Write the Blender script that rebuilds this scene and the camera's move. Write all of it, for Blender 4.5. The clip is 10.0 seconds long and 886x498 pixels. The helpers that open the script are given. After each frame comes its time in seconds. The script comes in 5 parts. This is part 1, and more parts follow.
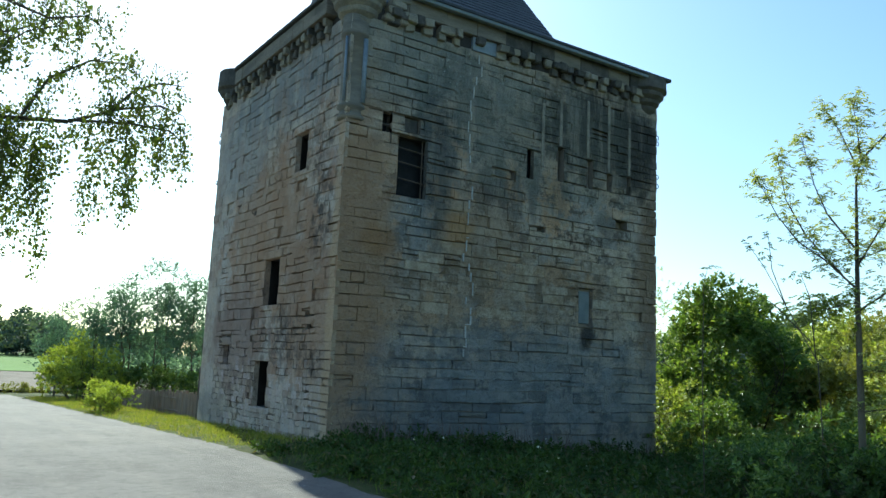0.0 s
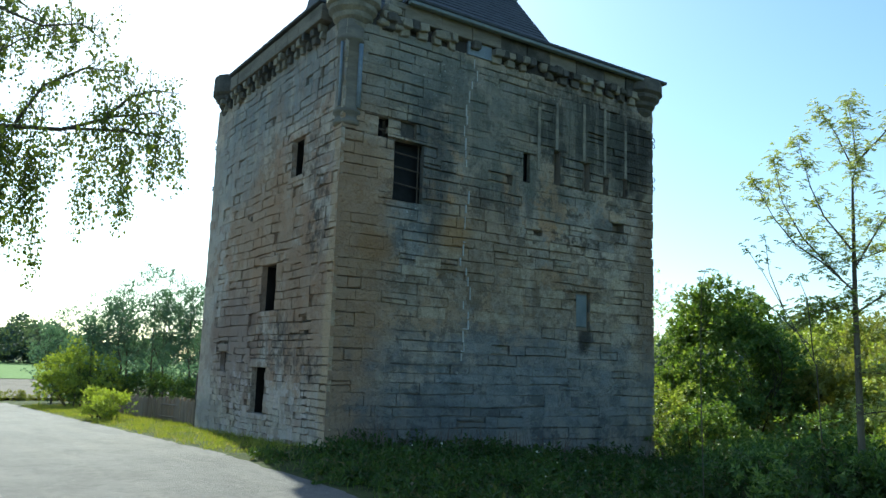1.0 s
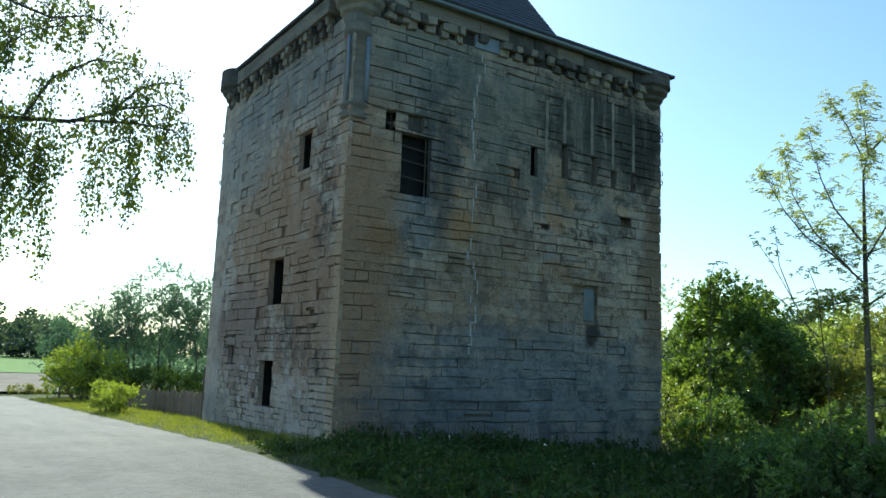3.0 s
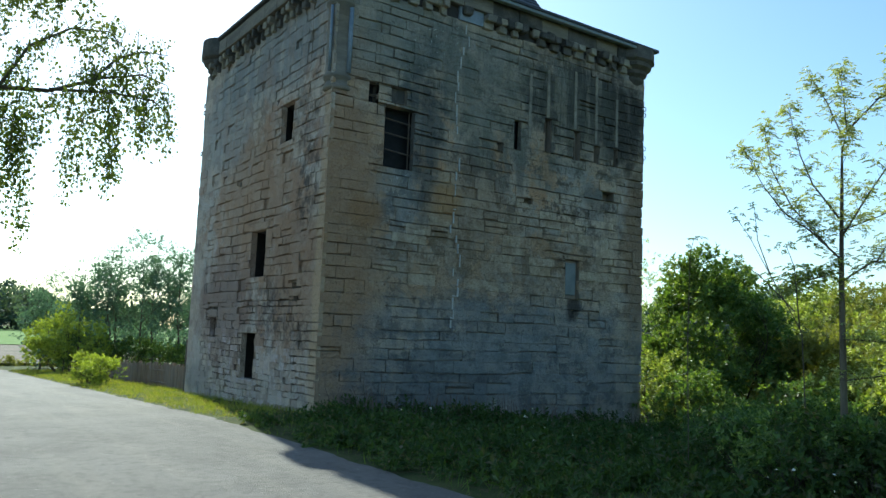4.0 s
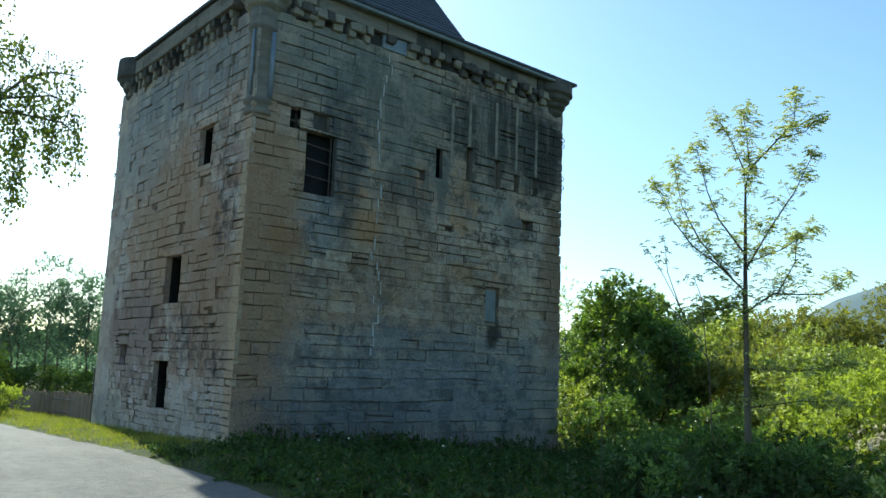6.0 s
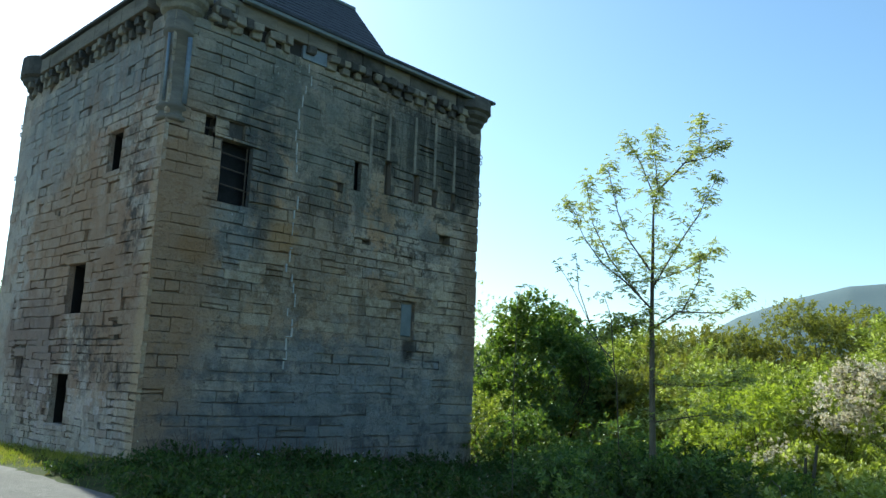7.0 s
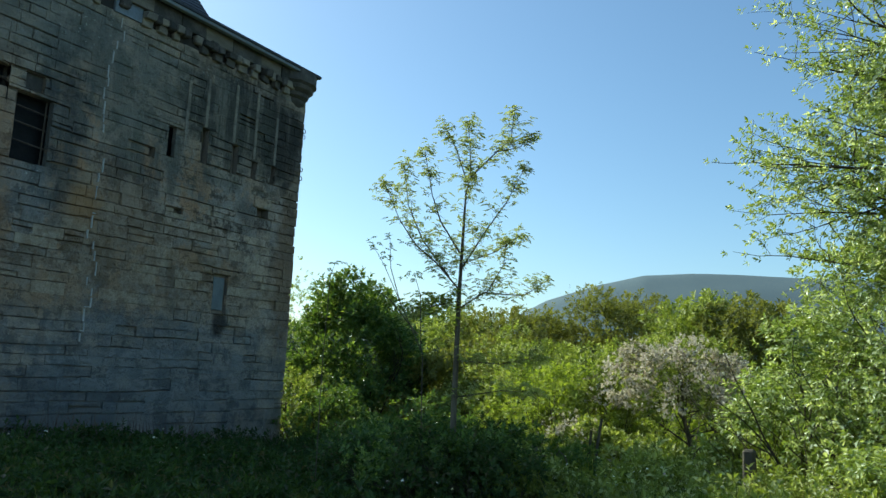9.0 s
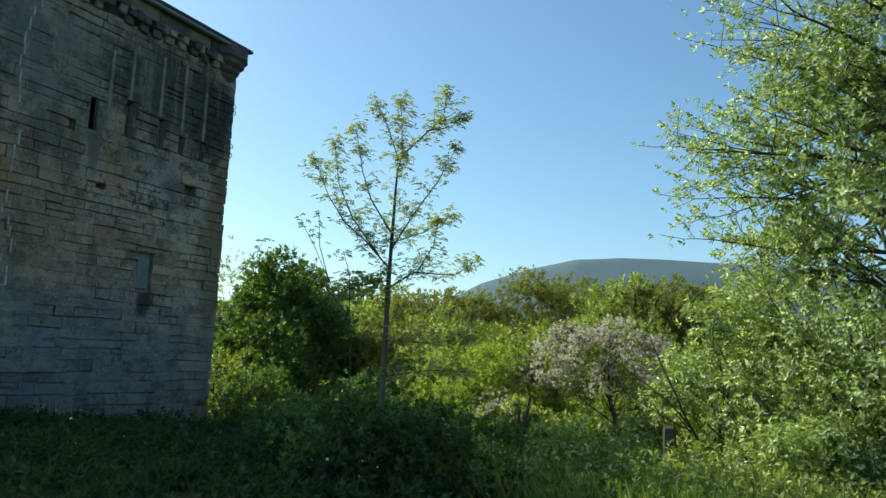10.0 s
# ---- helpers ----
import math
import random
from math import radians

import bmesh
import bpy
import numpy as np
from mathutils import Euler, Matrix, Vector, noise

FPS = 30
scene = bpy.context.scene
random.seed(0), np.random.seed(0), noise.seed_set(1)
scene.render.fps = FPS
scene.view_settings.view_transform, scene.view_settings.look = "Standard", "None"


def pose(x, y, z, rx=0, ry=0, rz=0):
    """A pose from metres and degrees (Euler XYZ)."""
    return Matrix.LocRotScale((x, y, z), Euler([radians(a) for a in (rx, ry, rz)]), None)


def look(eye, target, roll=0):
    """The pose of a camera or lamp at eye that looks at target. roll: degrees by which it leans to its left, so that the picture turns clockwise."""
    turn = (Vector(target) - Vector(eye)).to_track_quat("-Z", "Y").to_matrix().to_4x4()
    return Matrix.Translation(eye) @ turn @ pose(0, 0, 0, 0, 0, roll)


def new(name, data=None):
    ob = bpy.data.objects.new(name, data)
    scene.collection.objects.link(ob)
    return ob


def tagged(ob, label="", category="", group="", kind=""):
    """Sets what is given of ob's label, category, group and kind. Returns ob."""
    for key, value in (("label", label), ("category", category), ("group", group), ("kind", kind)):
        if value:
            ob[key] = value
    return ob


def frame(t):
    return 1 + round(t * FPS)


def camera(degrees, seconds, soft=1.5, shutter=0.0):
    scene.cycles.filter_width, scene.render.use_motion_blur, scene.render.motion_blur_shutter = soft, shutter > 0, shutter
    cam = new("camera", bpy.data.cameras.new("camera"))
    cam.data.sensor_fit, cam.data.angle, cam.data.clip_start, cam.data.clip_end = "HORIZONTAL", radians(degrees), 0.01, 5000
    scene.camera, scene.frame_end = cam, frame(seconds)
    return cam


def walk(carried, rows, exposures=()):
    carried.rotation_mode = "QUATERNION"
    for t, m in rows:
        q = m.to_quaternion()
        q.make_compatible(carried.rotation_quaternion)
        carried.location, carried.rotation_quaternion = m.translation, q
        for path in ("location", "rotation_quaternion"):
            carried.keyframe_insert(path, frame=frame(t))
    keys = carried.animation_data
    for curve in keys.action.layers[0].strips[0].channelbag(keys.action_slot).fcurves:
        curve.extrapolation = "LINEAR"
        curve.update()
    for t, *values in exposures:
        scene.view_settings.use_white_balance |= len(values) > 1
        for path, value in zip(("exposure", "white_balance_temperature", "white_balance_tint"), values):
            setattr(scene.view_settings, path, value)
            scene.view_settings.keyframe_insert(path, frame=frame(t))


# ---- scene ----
cam = camera(58.6, 10.0, soft=1.45)
PATH = [
    (0, (-8.273, -16.94, 1.944), (-7.175, -15.293, 2.237), 2.5),
    (0.5, (-8.277, -16.908, 1.957), (-7.191, -15.258, 2.268), 2.2),
    (1, (-8.252, -16.922, 1.974), (-7.15, -15.281, 2.276), 2.0),
    (1.2, (-8.295, -16.995, 1.989), (-7.193, -15.364, 2.347), 1.9),
    (1.5, (-8.266, -16.943, 2.006), (-7.181, -15.322, 2.446), 1.8),
    (1.8, (-8.309, -17.008, 1.991), (-7.231, -15.39, 2.461), 1.7),
    (2, (-8.286, -16.97, 1.978), (-7.197, -15.348, 2.408), 1.6),
    (2.5, (-8.289, -16.935, 1.939), (-7.204, -15.293, 2.292), 1.8),
    (2.7, (-8.262, -16.883, 1.929), (-7.177, -15.234, 2.254), 1.9),
    (3.8, (-8.268, -16.896, 1.928), (-7.147, -15.256, 2.163), 2.3),
    (4, (-8.263, -16.919, 1.927), (-7.131, -15.286, 2.152), 2.3),
    (4.5, (-8.298, -16.935, 1.945), (-7.121, -15.331, 2.149), 2.3),
    (5, (-8.251, -16.95, 1.946), (-7.046, -15.366, 2.143), 2.0),
    (5.5, (-8.265, -16.948, 1.971), (-7.032, -15.391, 2.213), 2.0),
    (5.7, (-8.26, -16.982, 1.983), (-7.013, -15.441, 2.249), 2.0),
    (6.8, (-8.234, -16.923, 2.035), (-6.839, -15.53, 2.374), 2.3),
    (7, (-8.244, -16.995, 2.017), (-6.818, -15.633, 2.352), 2.3),
    (7.5, (-8.237, -17.07, 2.008), (-6.734, -15.792, 2.333), 2.8),
    (8, (-8.256, -17.03, 2.025), (-6.67, -15.854, 2.347), 3.4),
    (8.5, (-8.299, -17.095, 2.028), (-6.651, -16.005, 2.336), 3.3),
    (9, (-8.273, -17.171, 1.995), (-6.572, -16.163, 2.295), 2.9),
    (9.5, (-8.204, -17.199, 1.969), (-6.458, -16.264, 2.249), 2.8),
    (10, (-8.175, -17.212, 1.957), (-6.391, -16.347, 2.221), 2.9),
]
walk(cam, [(t, look(*p)) for t, *p in PATH], exposures=[(t, e, 5850, -8) for t, e in ((0.0, 0.84), (1.0, 0.85), (1.5, 0.92), (1.8, 1.0), (2.1, 0.9), (2.7, 0.79), (4.0, 0.76), (5.0, 0.82), (5.7, 0.84), (7.5, 0.8), (8.5, 0.46), (10.0, 0.36))])

# ---- world, sun ----
SUN_AZ, SUN_EL = radians(10.3), radians(36.8)  # azimuth from +y towards +x
world = bpy.data.worlds.new("world")
scene.world = world
world.use_nodes = True
sky = world.node_tree.nodes.new("ShaderNodeTexSky")
sky.sky_type = "NISHITA"
sky.sun_disc = False
sky.sun_elevation, sky.sun_rotation = SUN_EL, SUN_AZ
sky.air_density, sky.dust_density, sky.ozone_density = 1.0, 0.9, 2.6
world.node_tree.links.new(sky.outputs[0], world.node_tree.nodes["Background"].inputs[0])
world.node_tree.nodes["Background"].inputs[1].default_value = 0.12
sun = new("sun", bpy.data.lights.new("sun", "SUN"))
sun.data.energy, sun.data.angle, sun.data.color = 5.0, radians(0.6), (1.0, 0.92, 0.79)
sun.matrix_world = look((50 * math.sin(SUN_AZ) * math.cos(SUN_EL), 50 * math.cos(SUN_AZ) * math.cos(SUN_EL), 50 * math.sin(SUN_EL)), (0, 0, 0))

rng = np.random.default_rng(7)


# ---- materials ----
class Nodes:
    """Short hand for building a node material."""

    def __init__(self, name):
        self.mat = bpy.data.materials.new(name)
        self.mat.use_nodes = True
        self.tree = self.mat.node_tree
        self.bsdf = self.tree.nodes["Principled BSDF"]
        self.out = self.tree.nodes["Material Output"]

    def add(self, kind, **values):
        n = self.tree.nodes.new(kind)
        for key, v in values.items():
            if key == "operation":
                n.operation = v
            elif key == "interpolation_type":
                n.interpolation_type = v
            elif key == "data_type":
                n.data_type = v
            elif key == "blend_type":
                n.blend_type = v
            else:
                self.put(v, n.inputs[key])
        return n

    def put(self, v, socket):
        if isinstance(v, bpy.types.NodeSocket):
            self.tree.links.new(v, socket)
        else:
            socket.default_value = v

    def place(self):
        return self.add("ShaderNodeNewGeometry").outputs["Position"]

    def scaled(self, vec, s):
        m = self.add("ShaderNodeVectorMath", operation="MULTIPLY")
        self.put(vec, m.inputs[0])
        m.inputs[1].default_value = s
        return m.outputs[0]

    def noise(self, vec, scale, detail=4.0, rough=0.6):
        n = self.add("ShaderNodeTexNoise", Scale=scale, Detail=detail, Roughness=rough)
        self.put(vec, n.inputs["Vector"])
        return n.outputs[0]

    def ramp(self, v, a, b, lo=0.0, hi=1.0):
        n = self.add("ShaderNodeMapRange", interpolation_type="SMOOTHSTEP")
        self.put(v, n.inputs[0])
        for i, x in ((1, a), (2, b), (3, lo), (4, hi)):
            n.inputs[i].default_value = x
        return n.outputs[0]

    def math(self, op, a, b=0.0):
        n = self.add("ShaderNodeMath", operation=op)
        self.put(a, n.inputs[0])
        self.put(b, n.inputs[1])
        return n.outputs[0]

    def mix(self, f, a, b, blend="MIX"):
        n = self.add("ShaderNodeMix", data_type="RGBA", blend_type=blend)
        self.put(f, n.inputs[0])
        for v, i in ((a, 6), (b, 7)):
            self.put(v if isinstance(v, bpy.types.NodeSocket) else (*v, 1), n.inputs[i])
        return n.outputs[2]

    def rand(self):
        a = self.add("ShaderNodeObjectInfo").outputs["Random"]
        b = self.add("ShaderNodeNewGeometry").outputs["Random Per Island"]
        return self.math("FRACT", self.math("ADD", a, b))

    def bump(self, height, strength, distance):
        n = self.add("ShaderNodeBump", Strength=strength, Distance=distance)
        self.put(height, n.inputs["Height"])
        self.tree.links.new(n.outputs[0], self.bsdf.inputs["Normal"])

    def finish(self, colour, rough=0.9, metal=0.0, spec=0.3):
        self.put(colour if isinstance(colour, bpy.types.NodeSocket) else (*colour, 1), self.bsdf.inputs["Base Color"])
        self.put(rough, self.bsdf.inputs["Roughness"])
        self.bsdf.inputs["Metallic"].default_value = metal
        self.bsdf.inputs["Specular IOR Level"].default_value = spec
        return self.mat


def blob(n, x, y, z, rx, ry, rz):
    """A soft patch of wall round a place: 1 in its middle, 0 outside, with a ragged rim."""
    m = n.add("ShaderNodeVectorMath", operation="SUBTRACT")
    n.put(n.place(), m.inputs[0])
    m.inputs[1].default_value = (x, y, z)
    length = n.add("ShaderNodeVectorMath", operation="LENGTH")
    n.put(n.scaled(m.outputs[0], (1 / rx, 1 / ry, 1 / rz)), length.inputs[0])
    d = n.math("ADD", length.outputs[1], n.math("MULTIPLY", n.math("SUBTRACT", n.noise(n.place(), 1.6, 5), 0.5), 1.5))
    return n.ramp(d, 0.45, 1.15, 1.0, 0.0)


def stone_material(name, tones, side):
    n = Nodes(name)
    p, r = n.place(), n.rand()
    mottle = n.ramp(n.noise(p, 3.4, 7, 0.7), 0.38, 0.64)
    cloud = n.noise(p, 0.55, 6, 0.65)
    streak = n.noise(n.scaled(p, (1.7, 1.7, 0.2)), 1.2, 6, 0.7)
    col = n.mix(n.ramp(cloud, 0.38, 0.62), tones[0], tones[3])
    col = n.mix(n.ramp(r, 0.2, 0.95, 0.0, 0.8), col, tones[1])
    col = n.mix(n.ramp(n.math("FRACT", n.math("MULTIPLY", r, 7.31)), 0.7, 0.95, 0.0, 0.7), col, tones[2])
    col = n.mix(n.math("MULTIPLY", n.ramp(n.noise(p, 1.7, 6, 0.7), 0.5, 0.64), 0.5), col, tuple(0.5 * c for c in tones[2]))
    fine = n.noise(p, 17.0, 6, 0.75)

    def stain_or_shade(x, z, rx, rz, amount, colour, mask=None):
        nonlocal col
        place = (x, 0, z, rx, 3, rz) if side == "south" else (0, x, z, 3, rx, rz)
        m = n.math("MULTIPLY", blob(n, *place), amount)
        col = n.mix(n.math("MULTIPLY", m, mask) if mask else m, col, colour)

    if side == "south":
        rust = n.ramp(n.noise(p, 0.8, 6, 0.7), 0.5, 0.6)
        soot = n.ramp(n.noise(p, 1.3, 7, 0.75), 0.5, 0.58)
        stain_or_shade(4.5, 5.6, 7.5, 4.0, 0.75, (0.52, 0.31, 0.15), rust)
        stain_or_shade(5.5, 5.0, 7.5, 7.0, 0.85, (0.09, 0.075, 0.06), soot)
        stain_or_shade(5.0, 4.2, 6.5, 2.6, 0.75, (0.62, 0.53, 0.39), n.ramp(n.math("FRACT", n.math("MULTIPLY", r, 4.9)), 0.72, 0.86))
        stain_or_shade(0.45, 4.0, 1.35, 6.0, 0.8, (0.38, 0.235, 0.13))
        stain_or_shade(10.9, 5.0, 0.8, 4.0, 0.7, (0.17, 0.11, 0.06))
        stain_or_shade(4.2, 5.6, 1.6, 1.6, 0.5, (0.34, 0.245, 0.15))
        stain_or_shade(5.8, 3.9, 5.4, 1.6, 0.4, (0.36, 0.3, 0.21))
        stain_or_shade(5.2, 4.3, 5.0, 1.9, 0.6, (0.2, 0.135, 0.075), mottle)
        stain_or_shade(6.4, 1.3, 6.2, 2.1, 0.7, (0.215, 0.235, 0.24))
        stain_or_shade(3.2, 0.5, 3.0, 1.2, 0.55, (0.11, 0.13, 0.145))
        stain_or_shade(5.6, 0.9, 6.5, 1.7, 0.55, (0.08, 0.09, 0.1), soot)
        stain_or_shade(6.4, 1.7, 5.5, 1.4, 0.45, (0.3, 0.33, 0.335), n.ramp(n.math("FRACT", n.math("MULTIPLY", r, 6.1)), 0.55, 0.8))
        stain_or_shade(2.0, 9.7, 2.4, 1.9, 0.6, (0.19, 0.215, 0.195), n.ramp(cloud, 0.3, 0.6, 0.6, 1.0))
        stain_or_shade(5.0, 9.0, 2.6, 2.3, 0.6, (0.18, 0.19, 0.165), n.ramp(streak, 0.3, 0.6, 0.5, 1.0))
        stain_or_shade(5.6, 6.9, 2.4, 1.0, 0.7, (0.09, 0.095, 0.09), n.ramp(streak, 0.4, 0.6, 0.2, 1.0))
        stain_or_shade(8.7, 9.2, 3.3, 1.9, 0.95, (0.028, 0.032, 0.033), n.ramp(streak, 0.34, 0.54, 0.45, 1.0))
        stain_or_shade(6.8, 8.4, 5.2, 2.2, 0.35, (0.16, 0.175, 0.135), n.ramp(cloud, 0.35, 0.6, 0.4, 1.0))
        stain_or_shade(10.5, 8.8, 1.0, 1.9, 0.85, (0.035, 0.036, 0.033), n.ramp(streak, 0.3, 0.5, 0.4, 1.0))
        stain_or_shade(6.0, 2.0, 6.0, 1.8, 0.5, (0.13, 0.15, 0.165), n.ramp(n.noise(n.scaled(p, (1, 1, 2.4)), 1.5, 6, 0.7), 0.46, 0.6))
        stain_or_shade(3.2, 9.2, 1.5, 1.5, 0.4, (0.09, 0.105, 0.095), n.ramp(streak, 0.36, 0.56, 0.2, 1.0))
        stain_or_shade(2.7, 7.3, 0.8, 2.4, 0.8, (0.06, 0.075, 0.078), n.ramp(streak, 0.3, 0.55, 0.5, 1.0))
        stain_or_shade(1.95, 5.5, 0.8, 1.0, 0.55, (0.2, 0.235, 0.245), n.ramp(streak, 0.35, 0.6, 0.3, 1.0))
        stain_or_shade(3.5, 5.5, 0.55, 0.6, 0.8, (0.42, 0.26, 0.12))
        stain_or_shade(1.1, 5.0, 0.6, 0.5, 0.6, (0.32, 0.18, 0.075))
        stain_or_shade(8.2, 3.0, 0.32, 0.5, 0.9, (0.03, 0.03, 0.03))
        stain_or_shade(9.0, 6.3, 0.5, 0.6, 0.6, (0.08, 0.09, 0.09))
        specks = n.ramp(n.noise(p, 7.0, 5, 0.7), 0.6, 0.66)
        stain_or_shade(2.9, 9.7, 0.9, 0.9, 0.8, (0.5, 0.52, 0.48), specks)
        stain_or_shade(5.5, 10.2, 3.2, 0.5, 0.8, (0.42, 0.44, 0.38), specks)
        stain_or_shade(1.95, 5.85, 0.5, 0.45, 0.9, (0.6, 0.62, 0.6), specks)
    else:
        stain_or_shade(4.0, 6.0, 6.0, 6.0, 0.7, (0.36, 0.2, 0.11), n.ramp(n.noise(p, 0.9, 6, 0.7), 0.48, 0.58))
        stain_or_shade(3.0, 5.0, 5.0, 6.0, 0.7, (0.085, 0.07, 0.058), n.ramp(n.noise(p, 1.5, 7, 0.75), 0.52, 0.6))
        stain_or_shade(4.6, 5.6, 3.8, 2.8, 0.75, (0.38, 0.25, 0.155))
        stain_or_shade(1.6, 3.4, 2.2, 2.6, 0.7, (0.32, 0.205, 0.125))
        stain_or_shade(7.2, 8.6, 2.6, 2.2, 0.65, (0.3, 0.31, 0.3), n.ramp(streak, 0.3, 0.6, 0.5, 1.0))
        stain_or_shade(3.2, 9.7, 5.5, 1.3, 0.75, (0.21, 0.235, 0.24), n.ramp(streak, 0.32, 0.58, 0.3, 1.0))
        # dark of the gaps between stones, painted as black mottle
        stain_or_shade(1.1, 5.6, 0.7, 1.3, 0.9, (0.045, 0.043, 0.04), mottle)
        stain_or_shade(1.3, 7.3, 0.9, 1.0, 0.7, (0.09, 0.075, 0.06), mottle)
        stain_or_shade(3.0, 2.5, 1.5, 0.9, 0.85, (0.055, 0.055, 0.058), mottle)
        # another row of gaps whose darkness is only painted
        stain_or_shade(1.2, 1.9, 1.2, 0.5, 0.85, (0.06, 0.05, 0.045), mottle)
        stain_or_shade(6.6, 2.6, 2.8, 1.9, 0.8, (0.24, 0.175, 0.145))
        stain_or_shade(5.8, 1.1, 2.2, 0.8, 0.7, (0.1, 0.07, 0.062), mottle)
        stain_or_shade(3.0, 0.8, 4.2, 1.2, 0.9, (0.6, 0.53, 0.5), n.math("MULTIPLY", mottle, n.ramp(n.math("FRACT", n.math("MULTIPLY", r, 3.7)), 0.45, 0.8)))
        stain_or_shade(6.5, 0.9, 4.0, 1.3, 0.85, (0.58, 0.49, 0.47), n.math("MULTIPLY", mottle, n.ramp(n.math("FRACT", n.math("MULTIPLY", r, 5.3)), 0.55, 0.85)))
        stain_or_shade(8.4, 0.4, 1.8, 0.6, 0.6, (0.24, 0.23, 0.22))
        stain_or_shade(0.15, 3.4, 0.32, 5.5, 0.75, (0.5, 0.37, 0.23))
    col = n.mix(n.ramp(fine, 0.4, 0.75, 0.0, 0.35), col, tuple(0.4 * c for c in tones[0]))
    pits = n.ramp(n.noise(p, 9.0, 4, 0.6), 0.62, 0.7)
    col = n.mix(n.math("MULTIPLY", pits, 0.35), col, (0.06, 0.055, 0.045))
    lumps = n.math("ADD", n.math("MULTIPLY", n.noise(p, 5.0, 6, 0.65), 2.4), n.math("MULTIPLY", fine, 0.7))
    n.bump(n.math("SUBTRACT", lumps, n.math("MULTIPLY", pits, 0.5)), 1.0, 0.05)
    return n.finish(col, 0.93, spec=0.2)


STONE_S = stone_material("sandstone_south", ((0.45, 0.365, 0.265), (0.56, 0.46, 0.345), (0.32, 0.305, 0.27), (0.385, 0.365, 0.325)), "south")
# paler stone, raised further for the stronger skylight on the west face
STONE_W = stone_material("sandstone_west", ((0.5, 0.42, 0.33), (0.6, 0.5, 0.395), (0.38, 0.3, 0.25), (0.52, 0.47, 0.41)), "west")


def plain(name, a, b, scale, rough=0.9, bump=0.3, size=0.01, metal=0.0, spec=0.3, stretch=(1, 1, 1)):
    """Two mottled colours with grain."""
    n = Nodes(name)
    p = n.scaled(n.place(), stretch)
    col = n.mix(n.ramp(n.noise(p, scale, 5), 0.35, 0.65), a, b)
    fine = n.noise(p, scale * 9, 5, 0.7)
    col = n.mix(n.ramp(fine, 0.4, 0.75, 0.0, 0.5), col, tuple(0.5 * c for c in a))
    col = n.mix(n.ramp(n.rand(), 0.0, 1.0, 0.0, 0.3), col, tuple(min(1.0, 1.25 * c) for c in b))
    n.bump(fine, bump, size)
    return n.finish(col, rough, metal, spec)


MORTAR = plain("mortar", (0.16, 0.14, 0.112), (0.25, 0.212, 0.168), 1.2, bump=0.8, size=0.02)
LIME = plain("lime_mortar", (0.4, 0.4, 0.38), (0.52, 0.52, 0.5), 6.0)
CORBEL = plain("weathered_corbel_stone", (0.16, 0.15, 0.125), (0.3, 0.27, 0.21), 2.2, bump=0.9, size=0.03)
# blackened corbels; also the colour for eaves shade on the south parapet
CORBEL_DARK = plain("blackened_and_shade_stone", (0.05, 0.05, 0.045), (0.12, 0.11, 0.095), 2.5, bump=0.9, size=0.03)
COPING = plain("parapet_stone", (0.12, 0.11, 0.09), (0.22, 0.195, 0.155), 1.5, bump=0.8, size=0.02, stretch=(0.6, 0.6, 2.5))
LEAD = plain("lead_sheet", (0.16, 0.2, 0.24), (0.22, 0.26, 0.3), 1.2, rough=0.5, bump=0.1, spec=0.5)
IRON = plain("rusted_iron", (0.05, 0.042, 0.035), (0.09, 0.07, 0.05), 8.0, rough=0.7)
# stone inside the openings: indoor shade is put into this near-black colour
INSIDE = plain("interior_shade_stone", (0.04, 0.038, 0.035), (0.065, 0.06, 0.055), 1.0)
SLATE = plain("roof_slate", (0.028, 0.033, 0.04), (0.045, 0.051, 0.06), 3.0, rough=0.6, bump=0.3, spec=0.4)
# pane colour holds the darkness of the room behind
PANE = plain("shade_black_window_pane", (0.012, 0.013, 0.014), (0.02, 0.021, 0.022), 2.0, rough=0.6, bump=0.02, spec=0.12)
PANEL = plain("carved_panel_stone", (0.14, 0.17, 0.18), (0.2, 0.23, 0.235), 4.0, bump=0.6, size=0.02)
BARK = plain("bark", (0.07, 0.06, 0.045), (0.14, 0.12, 0.085), 6.0, bump=0.9, size=0.02, stretch=(1, 1, 0.25))
BARK_PALE = plain("pale_bark", (0.1, 0.085, 0.06), (0.17, 0.145, 0.1), 6.0, bump=0.8, size=0.01, stretch=(1, 1, 0.25))
TWIG = plain("twig_bark", (0.05, 0.042, 0.03), (0.09, 0.075, 0.05), 8.0)
TIMBER = plain("weathered_timber", (0.13, 0.1, 0.075), (0.21, 0.165, 0.125), 5.0, bump=0.6, stretch=(1, 1, 0.15))
SOIL = plain("ploughed_soil", (0.085, 0.068, 0.056), (0.13, 0.105, 0.085), 0.3, bump=0.8, size=0.1)


